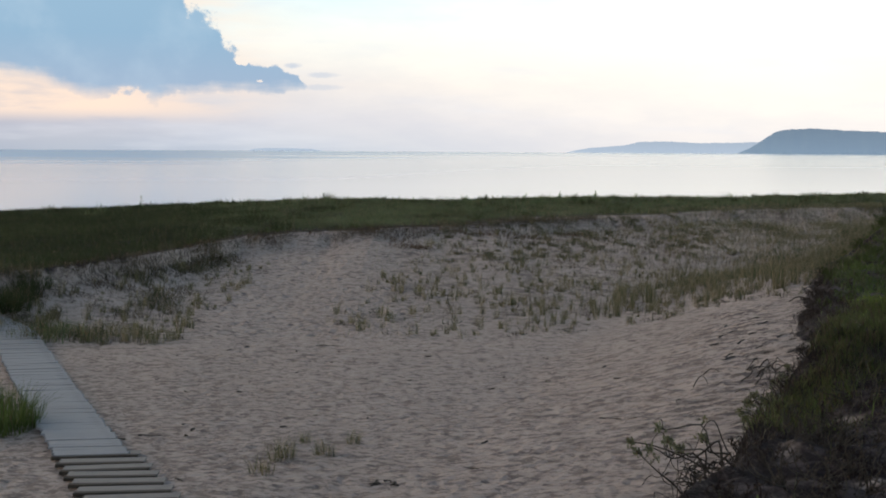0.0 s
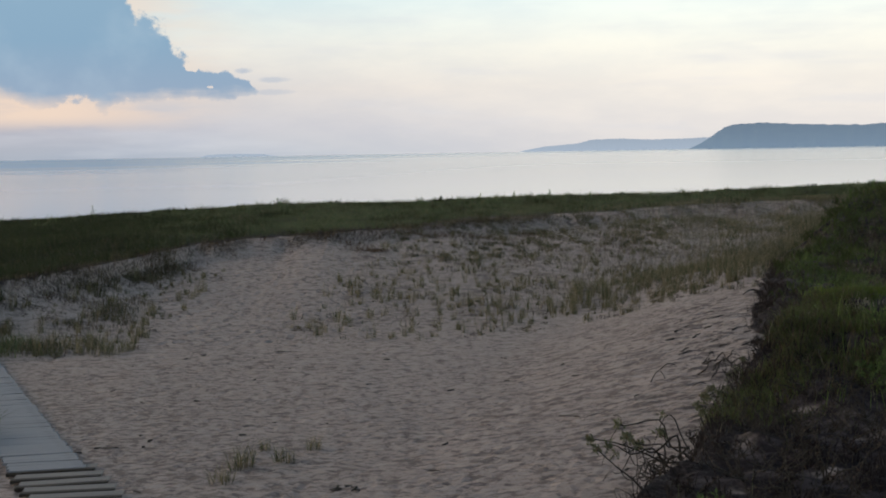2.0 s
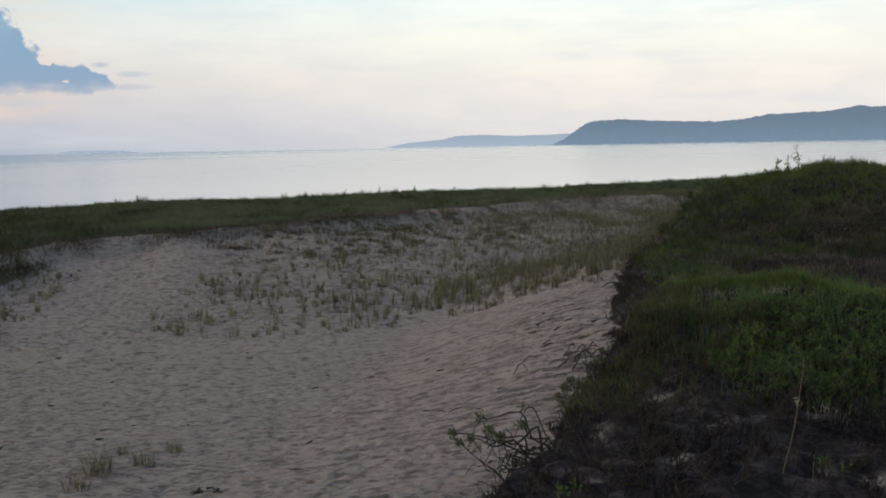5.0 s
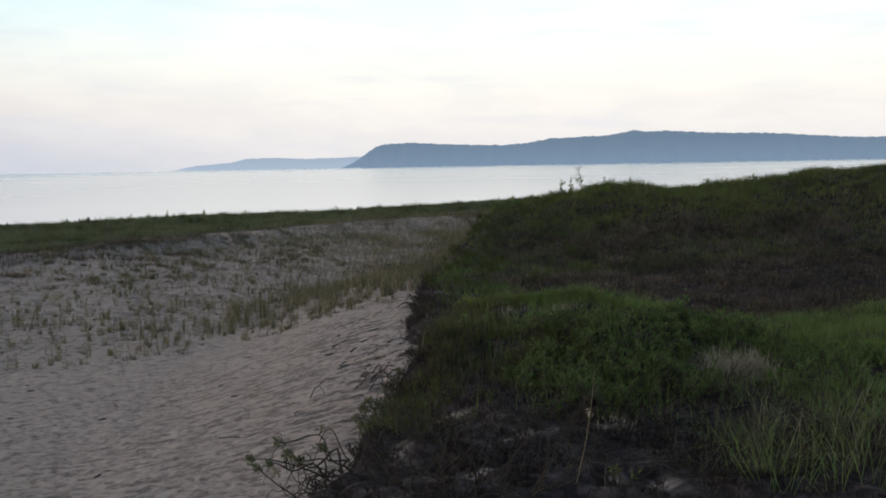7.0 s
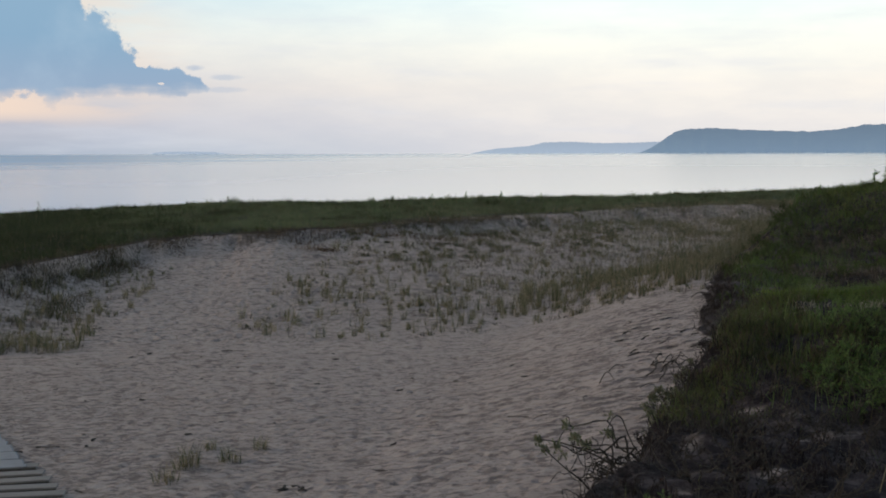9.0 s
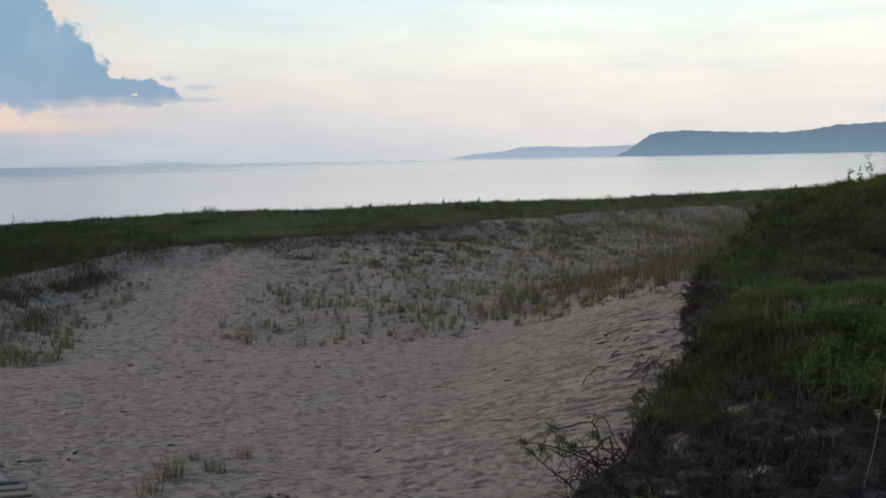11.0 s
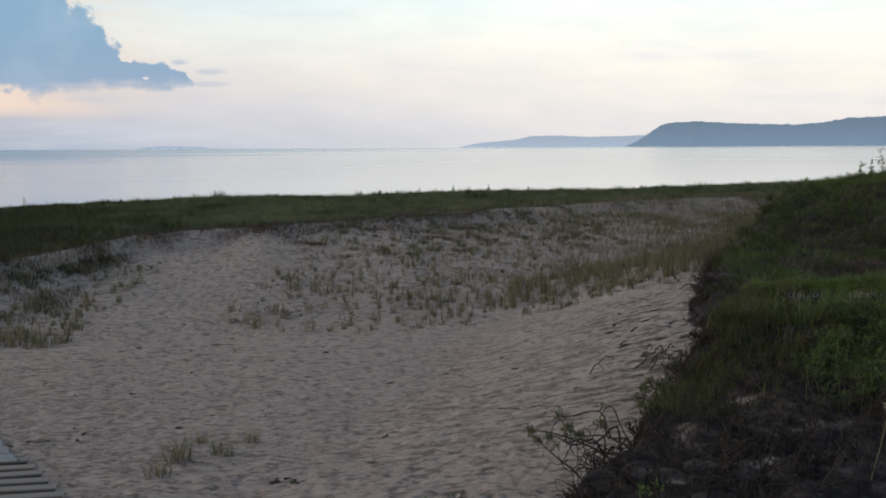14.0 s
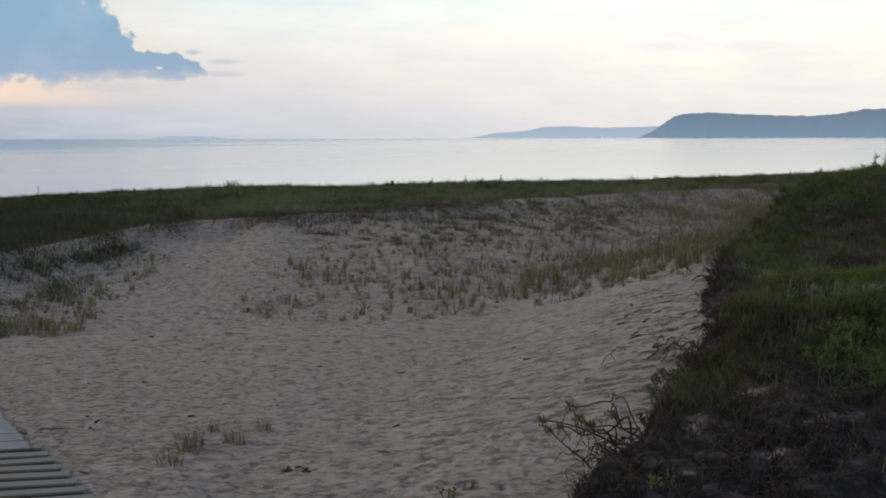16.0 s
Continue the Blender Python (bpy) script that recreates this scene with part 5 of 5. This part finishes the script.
# the six from y 20.8 to 24.0 stand in for slide-mark shade
for k, (x, y, wx, wy, length, r, wild, arc) in enumerate((
        (4.22, 18.85, 0.25, -0.05, 0.26, 0.010, 0.10, 0.17), (4.55, 19.60, 0.35, -0.1, 0.30, 0.010, 0.10, 0.09), (5.00, 18.80, 0.9, 0.2, 0.75, 0.014, 0.25, 0.08),
        (5.15, 18.45, 0.5, 0.5, 0.65, 0.012, 0.30, 0.12), (5.0, 18.2, -0.5, -0.3, 0.55, 0.010, 0.25, 0.06), (5.3, 18.9, 0.2, -0.6, 0.5, 0.012, 0.3, 0.15),
        (3.9, 18.3, -0.5, -0.4, 0.5, 0.009, 0.20, 0.02), (5.2, 20.8, 0.75, 0.5, 0.30, 0.020, 0.25, 0.01), (5.75, 21.9, 0.75, 0.5, 0.36, 0.022, 0.25, 0.01), (5.3, 22.3, 0.7, 0.4, 0.26, 0.018, 0.25, 0.01), (6.2, 22.8, 0.75, 0.5, 0.34, 0.018, 0.25, 0.01), (5.9, 23.6, 0.75, 0.5, 0.30, 0.018, 0.25, 0.01), (6.6, 24.0, 0.75, 0.5, 0.30, 0.016, 0.25, 0.01),
        (3.15, 17.5, -0.5, -0.2, 0.4, 0.008, 0.2, 0.02), (2.2, 12.0, -0.3, -0.5, 0.6, 0.014, 0.25, 0.15), (1.75, 12.4, -0.3, -0.3, 0.5, 0.010, 0.25, 0.12), (2.35, 12.6, -0.5, -0.1, 0.55, 0.012, 0.3, 0.12))):
    stick("exposed_root", "dark bare root arching out of the sand slope, or strip shading a slide mark", "root", "exposed roots below the mound", x, y, (wx, wy, 0), length, r, wild, 600 + k, arc)
rng_s = random.Random(21)
for k in range(11):
    turn = rng_s.uniform(-0.9, 0.9)
    stick("exposed_root", "thin dark root tangled with others on the sand slope", "root", "exposed roots below the mound", 5.25 + 0.5 * rng_s.random(), 18.95 + 0.6 * rng_s.random(), (math.cos(turn), math.sin(turn), 0), rng_s.uniform(0.25, 0.55), rng_s.uniform(0.007, 0.013), 0.3, 690 + k, rng_s.uniform(0.03, 0.16))
# short dark strips added as the shade of the slide marks
for k in range(22):
    x, y = rng_s.uniform(-1.9, -0.2), rng_s.uniform(19.8, 25.5)
    x += float(mound_x(np.array(y)))
    stick("exposed_root", "short dark strip shading a slide mark on the sand slope", "root", "exposed roots below the mound", x, y, (0.75, 0.5, 0), rng_s.uniform(0.12, 0.34), rng_s.uniform(0.010, 0.022), 0.2, 660 + k, 0.01)
stick("fallen_branch", "dark crooked branch lying on pale sand", "branch", "", 2.52, 17.85, (0.7, -0.55, 0), 0.62, 0.017, 0.30, 631)
stick("dead_branch", "bare dark branch jutting from the mound's edge", "branch", "", 8.80, 27.1, (-0.9, 0.05, 0), 0.50, 0.024, 0.10, 632, 0.10)
stick("driftwood_stick", "short dark driftwood stick beside the boardwalk", "stick", "", -4.78, 17.55, (1, 0.05, 0), 0.36, 0.020, 0.12, 633)
stick("fallen_branch", "thin dark twig lying on trodden sand", "branch", "", 0.35, 15.6, (0.6, -0.5, 0), 0.55, 0.008, 0.35, 634)
stick("fallen_branch", "thin broken twig on trodden sand", "branch", "", 0.15, 15.2, (0.8, 0.3, 0), 0.40, 0.007, 0.35, 635)
stick("fallen_branch", "thin dark twig on the far sand", "branch", "", -2.9, 25.9, (1, 0.1, 0), 0.55, 0.012, 0.2, 636)
rng_b = random.Random(12)
for k in range(46):
    if k < 8:
        x, y = -0.86 + rng_b.uniform(-0.05, 0.42), 14.95 + rng_b.uniform(-0.15, 0.15)
    else:
        x, y = rng_b.uniform(-6, 3.5), 14.5 + 12 * rng_b.random()
    ob = stick("bark_scrap", "small dark scrap of bark on the sand", "debris", "bark scraps on the sand", x, y, (rng_b.uniform(-1, 1), rng_b.uniform(-1, 1), 0), rng_b.uniform(0.05, 0.16), rng_b.uniform(0.010, 0.022), 0.15, 700 + k)

stalk_rng = np.random.RandomState(9)
stalk = tagged(new("dry_stalk"), "tall pale dry grass stalk leaning on the mound", "grass stalk")
stalk.matrix_basis = pose(4.68, 9.58, float(height(4.68, 9.58)))
sp = wander(stalk_rng, (0, 0, -0.05), (0.27, 0.05, 1), 1.12, 9, 0.04)
mesh_np("stem", *tube(sp, 0.006, 0.003, 5), STRAW, True, stalk)
mesh_np("seed_head", *leaves(np.repeat(sp[6:7], 14, 0) + stalk_rng.normal(0, 0.01, (14, 3)), np.full(14, 0.06), np.full(14, 0.014), stalk_rng.normal(0, 0.3, (14, 3)) + [-0.3, 0, -0.6], stalk_rng), STRAW, False, stalk)


# ---------------------------------------------------------------- boardwalk
def plank_mesh(name, length, width, thick, seed):
    """A plank with softened, slightly uneven edges; it lies along x."""
    rng = random.Random(seed)
    bm = bmesh.new()
    bmesh.ops.create_cube(bm, size=1.0)
    for v in bm.verts:
        v.co.x *= length + rng.uniform(-0.02, 0.02)
        v.co.y *= width + rng.uniform(-0.004, 0.004)
        v.co.z *= thick
    bmesh.ops.bevel(bm, geom=bm.edges[:], offset=0.005, segments=1, affect="EDGES")
    me = bpy.data.meshes.new(name)
    bm.to_mesh(me)
    bm.free()
    me.materials.append(PLANK)
    return me


def build_boardwalk():
    walkway = tagged(new("boardwalk"), "weathered grey plank boardwalk half drifted with sand", "boardwalk")
    start, u = np.array([-4.66, 16.42]), np.array([-0.437, 0.8995])
    n = np.array([-0.8995, -0.437])
    half, bend_at, rate, most = 0.49, 10.0, 14.0, 60.0
    turn = math.degrees(math.atan2(n[1], n[0])) + 180
    wide = [plank_mesh("plank", 1.05, 0.140, 0.040, i) for i in range(4)]
    rng = random.Random(3)

    def across(s, off):
        """A point of the walkway: s along it, off across it; past the bank it bends away from the bowl."""
        bend = max(0.0, s - bend_at)
        a, r = radians(min(most, rate * bend)), 1 / radians(rate)
        rest = max(0.0, bend - most / rate)
        q = start + u * (min(s, bend_at) + r * math.sin(a) + rest * math.cos(a)) + n * (r * (1 - math.cos(a)) + rest * math.sin(a))
        return q + (n * math.cos(a) - u * math.sin(a)) * off, math.degrees(a)

    def level(s):
        near = [across(s + k * 0.5, half)[0] for k in (-2, -1, 0, 1, 2)]
        return across(s, half)[0], float(np.mean([height(a[0], a[1]) for a in near])) + 0.06

    s = 0.0
    while s < 20.0:
        c, z = level(s)
        ob = new("plank", wide[rng.randrange(4)])
        ob.parent = walkway
        skew = 19.0 if s < 6 else 15.0
        ob.matrix_basis = pose(c[0] + rng.uniform(-0.02, 0.02), c[1], z + 0.012 * rng.random(), rng.uniform(-1.5, 1.5), rng.uniform(-0.5, 0.5), turn + across(s, 0)[1] - skew + rng.uniform(-0.8, 0.8))
        s += 0.14 + rng.choice((0.008, 0.010, 0.016, 0.030))
    for off in (0.10, 0.88):
        pts = []
        for k in range(60):
            s = -0.1 + 20.0 * k / 59
            c, z = level(s)
            q = across(s, off)[0]
            pts.append((q[0], q[1], z - 0.04))
        q = np.array(pts)
        side = np.array([*n, 0]) * 0.03
        rows = [q - side + [0, 0, 0.018], q + side + [0, 0, 0.018], q + side - [0, 0, 0.16], q - side - [0, 0, 0.16]]
        idx = np.arange(4 * len(q)).reshape(4, -1)
        f = np.concatenate([np.stack([idx[a, :-1], idx[a, 1:], idx[(a + 1) % 4, 1:], idx[(a + 1) % 4, :-1]], 1) for a in range(4)])
        mesh_np("stringer", np.concatenate(rows), f, PLANK, False, walkway)


def build_sand_steps():
    """Timber steps, filled with sand, that lead on to the boardwalk; dark strips stand for gap shade."""
    board = plank_mesh("tread_board", 1.20, 0.260, 0.022, 51)
    # dark strip laid at each board's edge in place of the gap's shade
    shade_strip = plank_mesh("sleeper", 1.21, 0.090, 0.050, 52)
    shade_strip.materials[0] = BARK
    board.materials[0] = WORN
    rng = random.Random(4)
    end_r, near_r = np.array([-4.43, 16.20]), np.array([-2.74, 12.74])
    end_l, near_l = np.array([-5.62, 16.05]), np.array([-3.93, 12.59])
    for k in range(10):
        t = k / 9
        a, b = end_r + (near_r - end_r) * t, end_l + (near_l - end_l) * t
        c, d = (a + b) / 2, a - b
        z = float(height(c[0], c[1]))
        step_ob = tagged(new("sand_step"), "timber step filled with drifted sand, dark strip as gap shade", "step", "sand steps before the boardwalk")
        step_ob.matrix_basis = pose(c[0], c[1], z, 0, rng.uniform(-0.8, 0.8), math.degrees(math.atan2(d[1], d[0])) - 1.0 + rng.uniform(-1, 1))
        for me, y, up in ((board, 0.178, 0.044), (shade_strip, 0.0, 0.046)):
            ob = new(me.name, me)
            ob.parent = step_ob
            ob.matrix_basis = pose(0, y, up)


build_boardwalk()
build_sand_steps()
